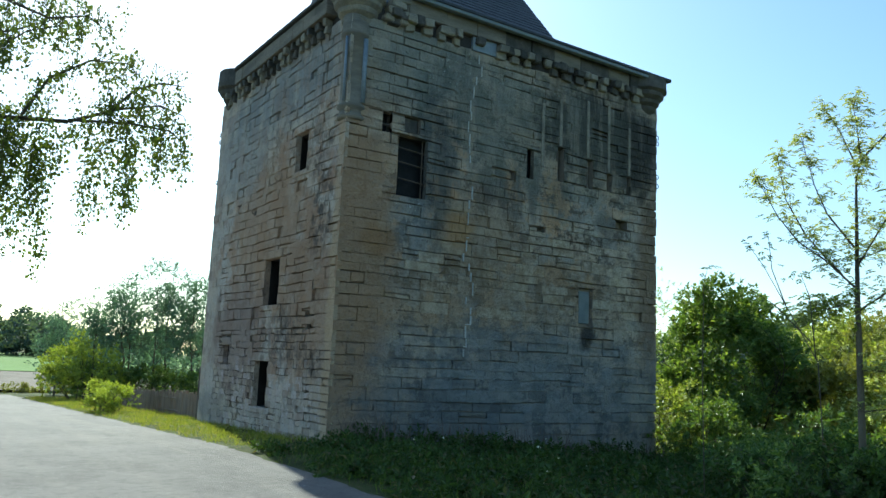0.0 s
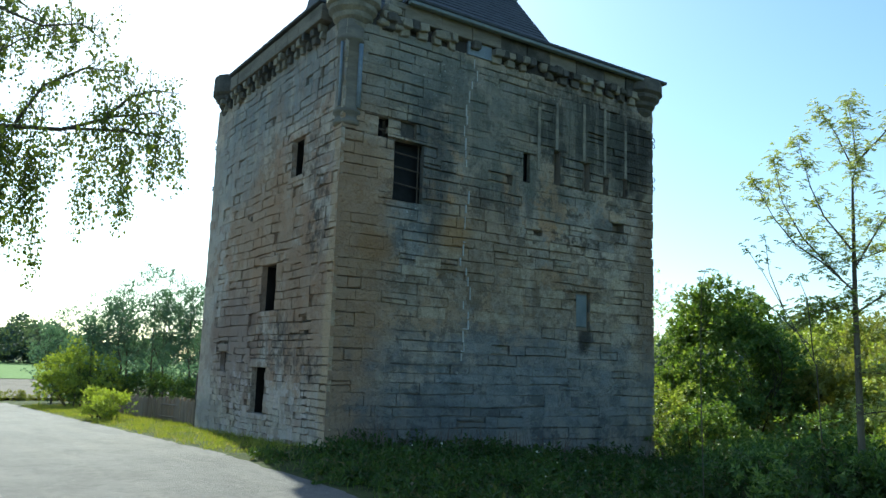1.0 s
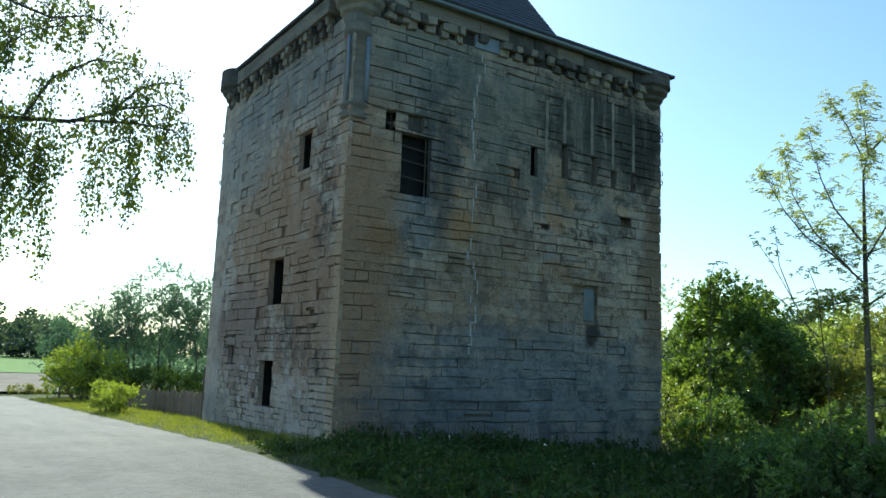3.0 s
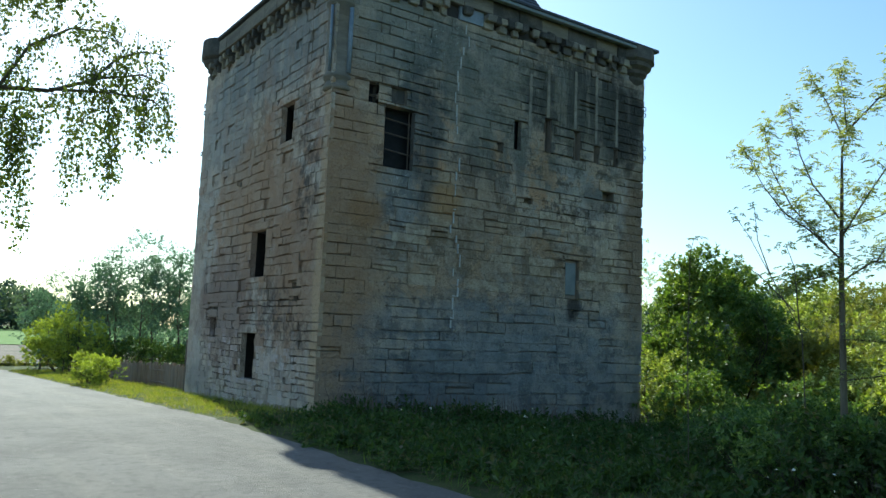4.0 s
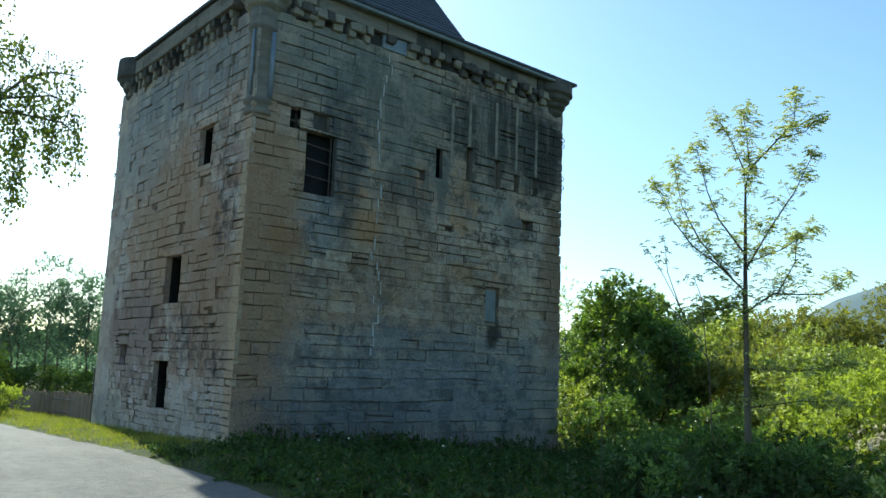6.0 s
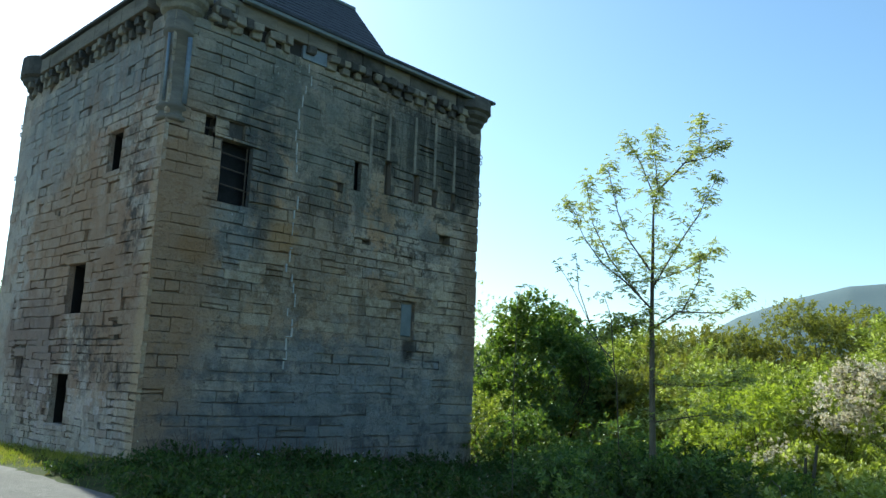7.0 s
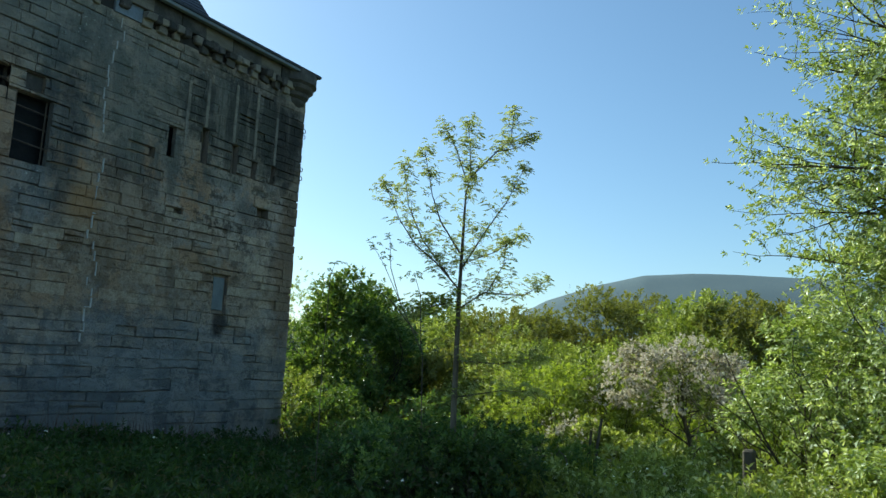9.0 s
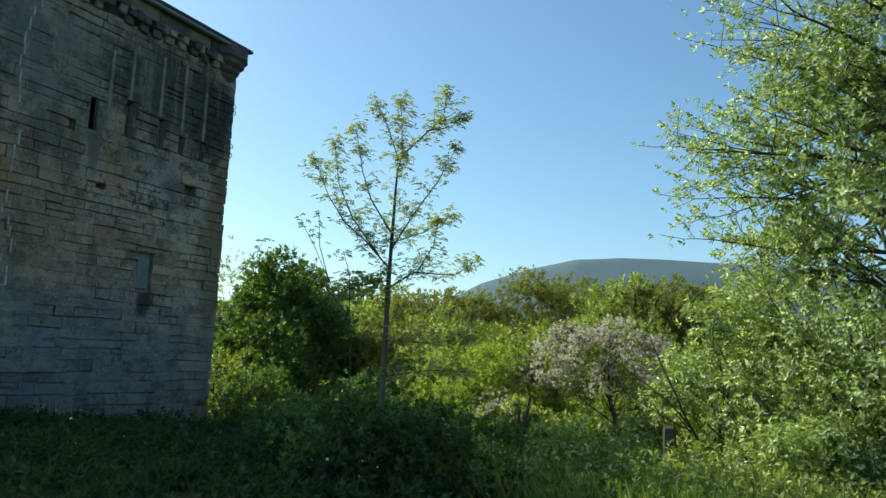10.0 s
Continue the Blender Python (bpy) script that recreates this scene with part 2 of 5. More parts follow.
def asphalt():
    n = Nodes("worn_asphalt")
    p = n.place()
    col = n.mix(n.ramp(n.noise(p, 0.5, 5), 0.35, 0.65), (0.128, 0.117, 0.112), (0.175, 0.162, 0.155))
    chips = n.noise(p, 90.0, 3, 0.8)
    col = n.mix(n.ramp(chips, 0.45, 0.75), col, (0.1, 0.1, 0.1))
    col = n.mix(n.ramp(n.noise(p, 40.0, 2), 0.66, 0.72), col, (0.36, 0.35, 0.33))
    col = n.mix(n.ramp(n.noise(n.scaled(p, (1.4, 0.15, 1)), 1.0, 4), 0.45, 0.7, 0.0, 0.5), col, (0.2, 0.183, 0.163))
    col = n.mix(n.ramp(n.noise(p, 5.0, 6, 0.75), 0.46, 0.64, 0.0, 0.55), col, (0.085, 0.08, 0.075))
    col = n.mix(n.ramp(n.noise(p, 14.0, 3), 0.68, 0.72), col, (0.33, 0.32, 0.3))
    n.bump(chips, 1.0, 0.015)
    return n.finish(col, 0.85, spec=0.3)


def turf(name, a, b, c):
    n = Nodes(name)
    p = n.place()
    col = n.mix(n.ramp(n.noise(p, 0.8, 5), 0.35, 0.65), a, b)
    col = n.mix(n.ramp(n.noise(p, 9.0, 5), 0.5, 0.7), col, c)
    n.bump(n.noise(p, 18.0, 5), 0.8, 0.05)
    return n.finish(col, 0.95, spec=0.1)


def leafy(name, a, b, c, through_share=0.45, gloss=0.55, third=0.78, tint=(1.75, 1.7, 0.5), spec=0.18):
    """Leaves: two greens varied leaf by leaf, some of a third colour, lit through."""
    n = Nodes(name)
    r = n.add("ShaderNodeNewGeometry").outputs["Random Per Island"]
    col = n.mix(r, a, b)
    col = n.mix(n.ramp(n.math("FRACT", n.math("MULTIPLY", r, 9.7)), third, third + 0.14), col, c)
    col = n.mix(n.ramp(n.noise(n.place(), 1.1, 3), 0.4, 0.65, 0.0, 0.55), col, b)
    n.finish(col, gloss, spec=spec)
    thin = n.add("ShaderNodeBsdfTranslucent")
    n.put(n.mix(1.0, col, tint, "MULTIPLY"), thin.inputs[0])
    mixer = n.add("ShaderNodeMixShader")
    mixer.inputs[0].default_value = through_share
    n.tree.links.new(n.bsdf.outputs[0], mixer.inputs[1])
    n.tree.links.new(thin.outputs[0], mixer.inputs[2])
    n.tree.links.new(mixer.outputs[0], n.out.inputs[0])
    return n.mat


ROAD = asphalt()
TURF = turf("turf", (0.04, 0.055, 0.018), (0.075, 0.09, 0.028), (0.1, 0.08, 0.045))
CROP = turf("young_crop", (0.12, 0.2, 0.06), (0.16, 0.25, 0.08), (0.15, 0.21, 0.07))
# the blue of distance haze is put into the hill's colour
HEATH = turf("haze_tinted_heath", (0.1, 0.14, 0.165), (0.145, 0.18, 0.18), (0.085, 0.12, 0.145))
LEAF_ASH = leafy("ash_leaves", (0.22, 0.26, 0.09), (0.34, 0.38, 0.16), (0.52, 0.52, 0.34), 0.42, 0.45, 0.7, (1.6, 1.6, 0.65), 0.3)
# alder greens pushed towards blue to carry the haze over the row
LEAF_ALDER = leafy("haze_tinted_alder_leaves", (0.1, 0.16, 0.125), (0.16, 0.225, 0.165), (0.24, 0.3, 0.22), 0.36, tint=(1.25, 1.5, 0.85))
LEAF_BIRCH = leafy("birch_leaves", (0.05, 0.085, 0.025), (0.11, 0.14, 0.03), (0.04, 0.06, 0.03), 0.4, 0.4)
# third colour paints lit highlights on some leaves
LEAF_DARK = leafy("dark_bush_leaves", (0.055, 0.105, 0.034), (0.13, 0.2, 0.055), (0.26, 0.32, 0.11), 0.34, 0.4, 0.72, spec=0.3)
# near-white third colour: pale undersides and painted sun glints together
LEAF_PALE = leafy("pale_willow_leaves", (0.115, 0.165, 0.04), (0.3, 0.36, 0.11), (0.76, 0.79, 0.64), 0.34, 0.34, 0.68, (1.7, 1.7, 0.55), 0.5)
LEAF_YELLOW = leafy("yellow_green_leaves", (0.16, 0.215, 0.048), (0.32, 0.375, 0.088), (0.12, 0.17, 0.04), 0.4)
LEAF_MID = leafy("thicket_leaves", (0.115, 0.15, 0.034), (0.31, 0.34, 0.085), (0.56, 0.56, 0.31), 0.32, 0.45, 0.74, (1.6, 1.7, 0.5), 0.3)
LEAF_OLIVE = leafy("olive_wood_leaves", (0.13, 0.145, 0.045), (0.24, 0.245, 0.08), (0.16, 0.17, 0.06), 0.32)
# far woods: haze is part of the leaf colour here
LEAF_FAR = leafy("haze_tinted_far_leaves", (0.065, 0.1, 0.1), (0.1, 0.14, 0.13), (0.07, 0.1, 0.1), 0.25)
BLOSSOM = leafy("hawthorn_blossom", (0.44, 0.39, 0.34), (0.7, 0.65, 0.58), (0.2, 0.22, 0.08), 0.3, 0.6, 0.66, (1.3, 1.2, 0.9))
FLOWER = leafy("white_umbels", (0.6, 0.6, 0.55), (0.7, 0.7, 0.66), (0.5, 0.4, 0.42), 0.3)
GRASS = leafy("grass_blades", (0.11, 0.15, 0.035), (0.22, 0.245, 0.06), (0.38, 0.32, 0.16), 0.4, 0.6)
GRASS_TALL = leafy("tall_grass_blades", (0.075, 0.13, 0.03), (0.15, 0.21, 0.05), (0.27, 0.27, 0.13), 0.36, 0.55)
# nettle green lowered to deepen the tower's shadow over the weeds
NETTLE = leafy("shade_dark_nettle_leaves", (0.028, 0.055, 0.018), (0.075, 0.118, 0.035), (0.13, 0.12, 0.075), 0.28, 0.5)
STALK = plain("dry_stalks", (0.14, 0.1, 0.08), (0.22, 0.17, 0.14), 9.0)


# ---- building helpers ----
def thing(name, label, category, at=(0, 0, 0), group="", kind=""):
    ob = new(name)
    ob.location = at
    return tagged(ob, label, category, group, kind)


def attach(ob, parent):
    if parent:
        ob.parent = parent
        ob.location = -Vector(parent.location) if not parent.parent and parent.type == "EMPTY" else (0, 0, 0)
    return ob


def part(name, bm, material, parent, label="", smooth=False):
    """Links a bmesh, built in world places, as one mesh object under a thing or a part."""
    m = bpy.data.meshes.new(name)
    bm.to_mesh(m)
    bm.free()
    m.materials.append(material)
    if smooth:
        m.polygons.foreach_set("use_smooth", [True] * len(m.polygons))
    return tagged(attach(new(name, m), parent), label)


def raw(name, verts, faces, material, parent, label=""):
    """A mesh from arrays of verts and equal-sided faces."""
    verts, faces = np.asarray(verts, np.float32).reshape(-1, 3), np.asarray(faces, np.int32)
    m = bpy.data.meshes.new(name)
    k = faces.shape[1]
    m.vertices.add(len(verts))
    m.vertices.foreach_set("co", verts.ravel())
    m.loops.add(faces.size)
    m.loops.foreach_set("vertex_index", faces.ravel())
    m.polygons.add(len(faces))
    m.polygons.foreach_set("loop_start", np.arange(0, faces.size, k, dtype=np.int32))
    m.polygons.foreach_set("use_smooth", [False] * len(faces))
    m.update(calc_edges=True)
    m.materials.append(material)
    return tagged(attach(new(name, m), parent), label)


def block(bm, x0, x1, y0, y1, z0, z1, bevel=0.0, jitter=0.0, rnd=random):
    made = bmesh.ops.create_cube(bm, size=1, matrix=Matrix.Translation(((x0 + x1) / 2, (y0 + y1) / 2, (z0 + z1) / 2)) @ Matrix.Diagonal((x1 - x0, y1 - y0, z1 - z0, 1)))
    vs = made["verts"]
    if jitter:
        for v in vs:
            v.co += Vector([rnd.uniform(-jitter, jitter) for _ in range(3)])
    if bevel:
        bmesh.ops.bevel(bm, geom=list({e for v in vs for e in v.link_edges}), offset=bevel, segments=1, affect="EDGES")
    return bm


def lathe(bm, centre, profile, steps=28):
    rings = []
    for r, z in profile:
        rings.append([bm.verts.new((centre[0] + r * math.cos(2 * math.pi * i / steps), centre[1] + r * math.sin(2 * math.pi * i / steps), z)) for i in range(steps)])
    for a, b in zip(rings, rings[1:]):
        for i in range(steps):
            bm.faces.new((a[i], a[(i + 1) % steps], b[(i + 1) % steps], b[i]))
    bm.faces.new(rings[-1])
    bm.faces.new(rings[0][::-1])
    return bm


def tubes(segments, sides=5):
    """Tapered tubes for branch segments (a, b, ra, rb), as verts and quads."""
    a = np.array([s[0] for s in segments], float)
    b = np.array([s[1] for s in segments], float)
    ra, rb = np.array([s[2] for s in segments]), np.array([s[3] for s in segments])
    d = b - a
    d /= np.linalg.norm(d, axis=1, keepdims=True) + 1e-9
    ref = np.where(np.abs(d[:, 2:3]) > 0.9, [[1.0, 0, 0]], [[0, 0, 1.0]])
    u = np.cross(d, ref)
    u /= np.linalg.norm(u, axis=1, keepdims=True) + 1e-9
    w = np.cross(d, u)
    ang = np.arange(sides) * 2 * np.pi / sides
    ring = np.cos(ang)[None, :, None] * u[:, None] + np.sin(ang)[None, :, None] * w[:, None]
    verts = np.stack([a[:, None] + ring * ra[:, None, None], b[:, None] + ring * rb[:, None, None]], 1).reshape(-1, 3)
    i = np.arange(sides)
    quad = np.stack([i, (i + 1) % sides, (i + 1) % sides + sides, i + sides], 1)
    faces = (quad[None] + np.arange(len(a))[:, None, None] * 2 * sides).reshape(-1, 4)
    return verts, faces


def leaves(pos, axis, size, width=0.5, fold=0.15, side=None):
    """One folded rhombic leaf at each place, along its axis."""
    pos, axis = np.asarray(pos, float), np.asarray(axis, float)
    k = len(pos)
    axis = axis / (np.linalg.norm(axis, axis=1, keepdims=True) + 1e-9)
    if side is None:
        side = rng.normal(size=(k, 3))
    side = np.cross(axis, side)
    side /= np.linalg.norm(side, axis=1, keepdims=True) + 1e-9
    up = np.cross(side, axis)
    s = np.broadcast_to(np.asarray(size, float), (k,))[:, None]
    base, tip = pos, pos + axis * s
    mid = pos + axis * s * 0.45
    left, right = mid - side * s * width / 2 + up * s * fold, mid + side * s * width / 2 + up * s * fold
    verts = np.stack([base, left, tip, right], 1).reshape(-1, 3)
    o = np.arange(k)[:, None] * 4
    faces = np.stack([o + [0, 2, 1], o + [0, 3, 2]], 1).reshape(-1, 3)
    return verts, faces


def sprays(pos, out, size, per, width, droop=0.2, rise=0.5):
    """Leaves in whorls round short shoots: the leaves of one shoot share a lie, so that light and dark gather."""
    pos, out = np.asarray(pos, float), np.asarray(out, float)
    k, up = len(pos), np.array([0, 0, 1.0])
    o = out / (np.linalg.norm(out, axis=1, keepdims=True) + 1e-9) + rise * up + 0.35 * unit(k)
    o /= np.linalg.norm(o, axis=1, keepdims=True) + 1e-9
    u = np.cross(o, unit(k))
    u /= np.linalg.norm(u, axis=1, keepdims=True) + 1e-9
    w = np.cross(o, u)
    own = np.broadcast_to(np.asarray(size, float), (k,)) * rng.uniform(0.75, 1.2, k)
    base, axis, face = [], [], []
    for i in range(per):
        t = (i + 0.5) / per
        base.append(pos + o * (own * 0.9 * t)[:, None])
        axis.append((math.cos(2.4 * i) * u + math.sin(2.4 * i) * w) * (1.0 - 0.5 * t) + o * (0.15 + 0.8 * t) - droop * up + 0.2 * unit(k))
        face.append(o + 0.3 * unit(k))
    return leaves(np.concatenate(base), np.concatenate(axis), np.tile(own, per) * rng.uniform(0.7, 1.15, k * per), width, 0.14, np.concatenate(face))


def unit(k):
    v = rng.normal(size=(k, 3))
    return v / np.linalg.norm(v, axis=1, keepdims=True)


def ground_z(x, y):
    """The lie of the land: a gentle fall to the north and east, level far off."""
    y = np.asarray(y, float)
    return -0.028 * np.clip(y, 0.0, 60.0) - 0.085 * np.clip(np.asarray(x, float) - 0.8, 0, 16) * np.clip((50 - y) / 30, 0, 1)


# ---- ground, road, fields, hill ----
def sheet(name, xs, ys, height, material, label, lift=0.0, kind="structure", category="ground"):
    gx, gy = np.meshgrid(xs, ys, indexing="ij")
    gz = height(gx, gy) + lift
    i = np.arange(len(xs) * len(ys)).reshape(len(xs), len(ys))
    faces = np.stack([i[:-1, :-1], i[1:, :-1], i[1:, 1:], i[:-1, 1:]], -1).reshape(-1, 4)
    ob = raw(name, np.stack([gx, gy, gz], -1).reshape(-1, 3), faces, material, None)
    return tagged(ob, label, category, kind=kind)


def lumpy(x, y):
    """The land with a grassy verge that stands a little over the road."""
    bank = np.clip((x + 2.2) / 0.5, 0, 1) * np.clip((60 - y) / 20, 0, 1)
    return ground_z(x, y) + bank * (0.05 + 0.03 * np.sin(1.7 * x + 2.3 * y) * np.sin(1.1 * y - 0.6 * x))


near = np.unique(np.concatenate([np.linspace(-16, 30, 93), np.geomspace(30, 4800, 30), -np.geomspace(16, 4800, 32)]))
near_y = np.unique(np.concatenate([np.linspace(-30, 40, 141), np.geomspace(40, 4800, 30), -np.geomspace(30, 4800, 30)]))
sheet("ground", near, near_y, lumpy, TURF, "rough green grassland reaching to the horizon")
sheet("road", np.linspace(-12.5, -2.2, 24), np.linspace(-45, 37, 120), ground_z, ROAD, "worn grey asphalt country road with grassy edge", 0.012, category="road")
sheet("road", np.linspace(-90, -1.8, 40), np.linspace(37, 44, 8), ground_z, ROAD, "grey asphalt side lane crossing the road end", 0.012, category="road")
sheet("field_strip", np.linspace(-120, 60, 20), np.linspace(50, 112, 24), lambda x, y: ground_z(x, y) + 0.1 * np.sin(y * 1.3), SOIL, "brown ploughed strip of a field", 0.14, category="field")
sheet("field", np.linspace(-200, 130, 20), np.linspace(112, 290, 14), lambda x, y: ground_z(x, y) + (y - 112) * 0.008, CROP, "pale green field of young crop", 0.3, category="field")


def hill(x, y):
    d = np.hypot(x + 8, y + 17)
    az = np.degrees(np.arctan2(x + 8, y + 17))  # from +y towards +x
    top = 2900 * np.interp(az, [52, 62, 64.5, 67, 69, 70.6, 72.4, 73.8, 77, 80, 95, 130], [0.0, 0.03, 0.066, 0.0915, 0.1038, 0.1135, 0.1211, 0.127, 0.1291, 0.1278, 0.118, 0.05])
    rise = np.clip((d - 1900) / 1000, 0, 1)
    folds = 12 * np.sin(x * 0.006 + 1) * np.sin(y * 0.009) + 6 * np.sin(x * 0.021 + y * 0.013)
    return -1.7 + top * (rise * rise * (3 - 2 * rise)) + folds * rise * (1 - rise) * 2.5


az = np.radians(np.linspace(52, 130, 300))
dist = np.linspace(1850, 3000, 40)
ga, gd = np.meshgrid(az, dist, indexing="ij")
hx, hy = -8 + gd * np.sin(ga), -17 + gd * np.cos(ga)
idx = np.arange(ga.size).reshape(ga.shape)
hill_faces = np.stack([idx[:-1, :-1], idx[:-1, 1:], idx[1:, 1:], idx[1:, :-1]], -1).reshape(-1, 4)
hill_mesh = tagged(raw("hill", np.stack([hx, hy, hill(hx, hy)], -1).reshape(-1, 3), hill_faces, HEATH, None), "distant bare flat-topped hill, grassy slopes tinted blue for haze", "hill", kind="structure")
hill_mesh.data.polygons.foreach_set("use_smooth", [True] * len(hill_mesh.data.polygons))

# ---- tower ----
WX, WY, TOP = 11.2, 9.75, 10.62
tower = thing("tower", "square ruined sandstone tower house with slate roof", "tower")
# openings: along the wall from, to, height from, to, depth (0: right through)
SOUTH = [(1.02, 1.30, 7.72, 8.24, 0), (1.52, 2.40, 6.17, 7.74, 0), (1.68, 2.14, 7.86, 8.26, 0.22), (5.76, 6.02, 7.34, 8.20, 0),
         (6.92, 7.18, 7.45, 8.45, 0.25), (8.12, 8.36, 7.42, 8.3, 0.2), (8.94, 9.16, 7.45, 8.0, 0.2), (9.82, 10.02, 7.48, 8.06, 0.2),
         (6.2, 6.48, 5.84, 5.96, 0.18), (5.2, 5.32, 7.2, 7.42, 0.14),
         (9.34, 9.86, 6.36, 6.62, 0.3), (7.86, 8.42, 3.24, 4.38, 0.12)]
WEST = [(2.2, 2.98, 7.0, 8.06, 0), (3.54, 4.56, 3.42, 4.72, 0), (3.88, 4.86, 0.60, 1.86, 0), (7.18, 7.66, 1.70, 2.3, 0),
        (7.28, 7.44, 2.5, 2.62, 0.15), (1.42, 1.62, 3.02, 3.16, 0.15), (1.3, 1.5, 2.72, 2.84, 0.12), (5.7, 5.86, 6.2, 6.34, 0.12)]


def to_south(u, d, z):
    return (u, d, z)


def to_west(u, d, z):
    return (d, u, z)


def wall_core(length, openings, put, flip, thick=1.3, face=0.09, jamb=0.15):
    """A thick wall with its openings: the core, the dressed outer reveals, and the splayed inner ones, coloured for
    shade.
    """
    us = sorted({0.0, length, *[o[0] for o in openings], *[o[1] for o in openings]})
    zs = sorted({-1.2, TOP, *[o[2] for o in openings], *[o[3] for o in openings]})
    core, outer, inner = bmesh.new(), [], []

    def quad(bm, a, b, c, d):
        return bm.faces.new([bm.verts.new(put(*p)) for p in ((a, b, c, d) if not flip else (d, c, b, a))])

    def reveal(bm, near, far, d0, d1, z0, z1):
        (a, b), (c, d) = near, far
        quad(bm, (a, d0, z0), (c, d1, z0), (c, d1, z1), (a, d0, z1))
        quad(bm, (d, d1, z0), (b, d0, z0), (b, d0, z1), (d, d1, z1))
        quad(bm, (a, d0, z0), (b, d0, z0), (d, d1, z0), (c, d1, z0))
        quad(bm, (a, d0, z1), (c, d1, z1), (d, d1, z1), (b, d0, z1))

    for u0, u1 in zip(us, us[1:]):
        for z0, z1 in zip(zs, zs[1:]):
            inside = [o for o in openings if o[0] <= u0 and u1 <= o[1] and o[2] <= z0 and z1 <= o[3]]
            if not inside:
                quad(core, (u0, face, z0), (u1, face, z0), (u1, face, z1), (u0, face, z1))
            if not inside or inside[0][4]:
                quad(core, (u1, thick, z0), (u0, thick, z0), (u0, thick, z1), (u1, thick, z1))
    for u0, u1, z0, z1, deep in openings:
        if deep:
            reveal(core, (u0, u1), (u0, u1), 0.01, deep, z0, z1)
            quad(core, (u0, deep, z0), (u1, deep, z0), (u1, deep, z1), (u0, deep, z1))
        else:
            outer.append(bmesh.new())
            inner.append(bmesh.new())
            reveal(outer[-1], (u0, u1), (u0, u1), 0.004, jamb, z0, z1)
            reveal(inner[-1], (u0, u1), (u0 - 0.3, u1 + 0.9), jamb, thick, z0, z1)
    for bm in (core, *outer, *inner):
        bm.normal_update()
    return core, outer, inner


core, outer, inner = wall_core(WX, SOUTH, to_south, False)
wall_south = part("wall", core, MORTAR, tower, "south wall of coursed grey-brown sandstone")
for a, b in zip(outer, inner):
    part("reveal", a, STONE_S, wall_south, "dressed stone reveal")
    part("inner_reveal", b, INSIDE, wall_south, "splayed inner reveal, coloured dark for the shade inside")
core, outer, inner = wall_core(WY, WEST, to_west, True)
wall_west = part("wall", core, MORTAR, tower, "west wall of patched pale sandstone rubble")
for a, b in zip(outer, inner):
    part("reveal", a, STONE_W, wall_west, "dressed stone reveal")
    part("inner_reveal", b, INSIDE, wall_west, "splayed inner reveal, coloured dark for the shade inside")
part("wall", block(bmesh.new(), 0, WX, WY - 1.3, WY - 0.01, -1.2, TOP), STONE_W, tower)
part("wall", block(bmesh.new(), WX - 1.3, WX - 0.02, 1.3, WY - 1.3, -1.2, TOP), STONE_S, tower)
# unseen slab and cross wall, added to keep the inside dark
part("upper_floor", block(bmesh.new(), 0.05, WX - 0.05, 0.05, WY - 0.05, TOP - 0.02, 10.95), INSIDE, tower, "unseen slab added to keep light out of the inside")
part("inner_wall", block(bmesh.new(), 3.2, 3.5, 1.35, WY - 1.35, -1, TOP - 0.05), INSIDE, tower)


def cut(rect, hole):
    """What is left of a rectangle (u0, u1, z0, z1) without a hole."""
    u0, u1, z0, z1 = rect
    a, b, c, d = hole[:4]
    if a >= u1 or b <= u0 or c >= z1 or d <= z0:
        return [rect]
    left = []
    if c > z0:
        left.append((u0, u1, z0, c))
    if d < z1:
        left.append((u0, u1, d, z1))
    lo, hi = max(z0, c), min(z1, d)
    if a > u0:
        left.append((u0, a, lo, hi))
    if b < u1:
        left.append((b, u1, lo, hi))
    return [r for r in left if r[1] - r[0] > 0.07 and r[3] - r[2] > 0.05]


def courses(length, openings, low, high, short, long, seed, quoin=True, foot=-9.0):
    rnd = random.Random(seed)
    rects, z, row = [], -0.6, 0
    while z < TOP - 0.1:
        small = 0.72 if z < foot else 1.0
        h = rnd.uniform(low, high) * small
        if TOP - z - h < 0.16:
            h = TOP - z
        u = 0.0
        while u < length - 1e-6:
            w = rnd.uniform(short, long) * small
            if quoin and u == 0.0:
                w = 0.62 if row % 2 else 0.38
            if length - u - w < 0.25:
                w = length - u
            split = rnd.random() < 0.06 and h > 0.27
            todo = [(u, u + w, z, z + h)] if not split else [(u, u + w, z, z + h * 0.5), (u, u + w, z + h * 0.5, z + h)]
            for o in openings:
                todo = [q for r in todo for q in cut(r, o)]
            rects += todo
            u += w
        z += h
        row += 1
    return rects, rnd


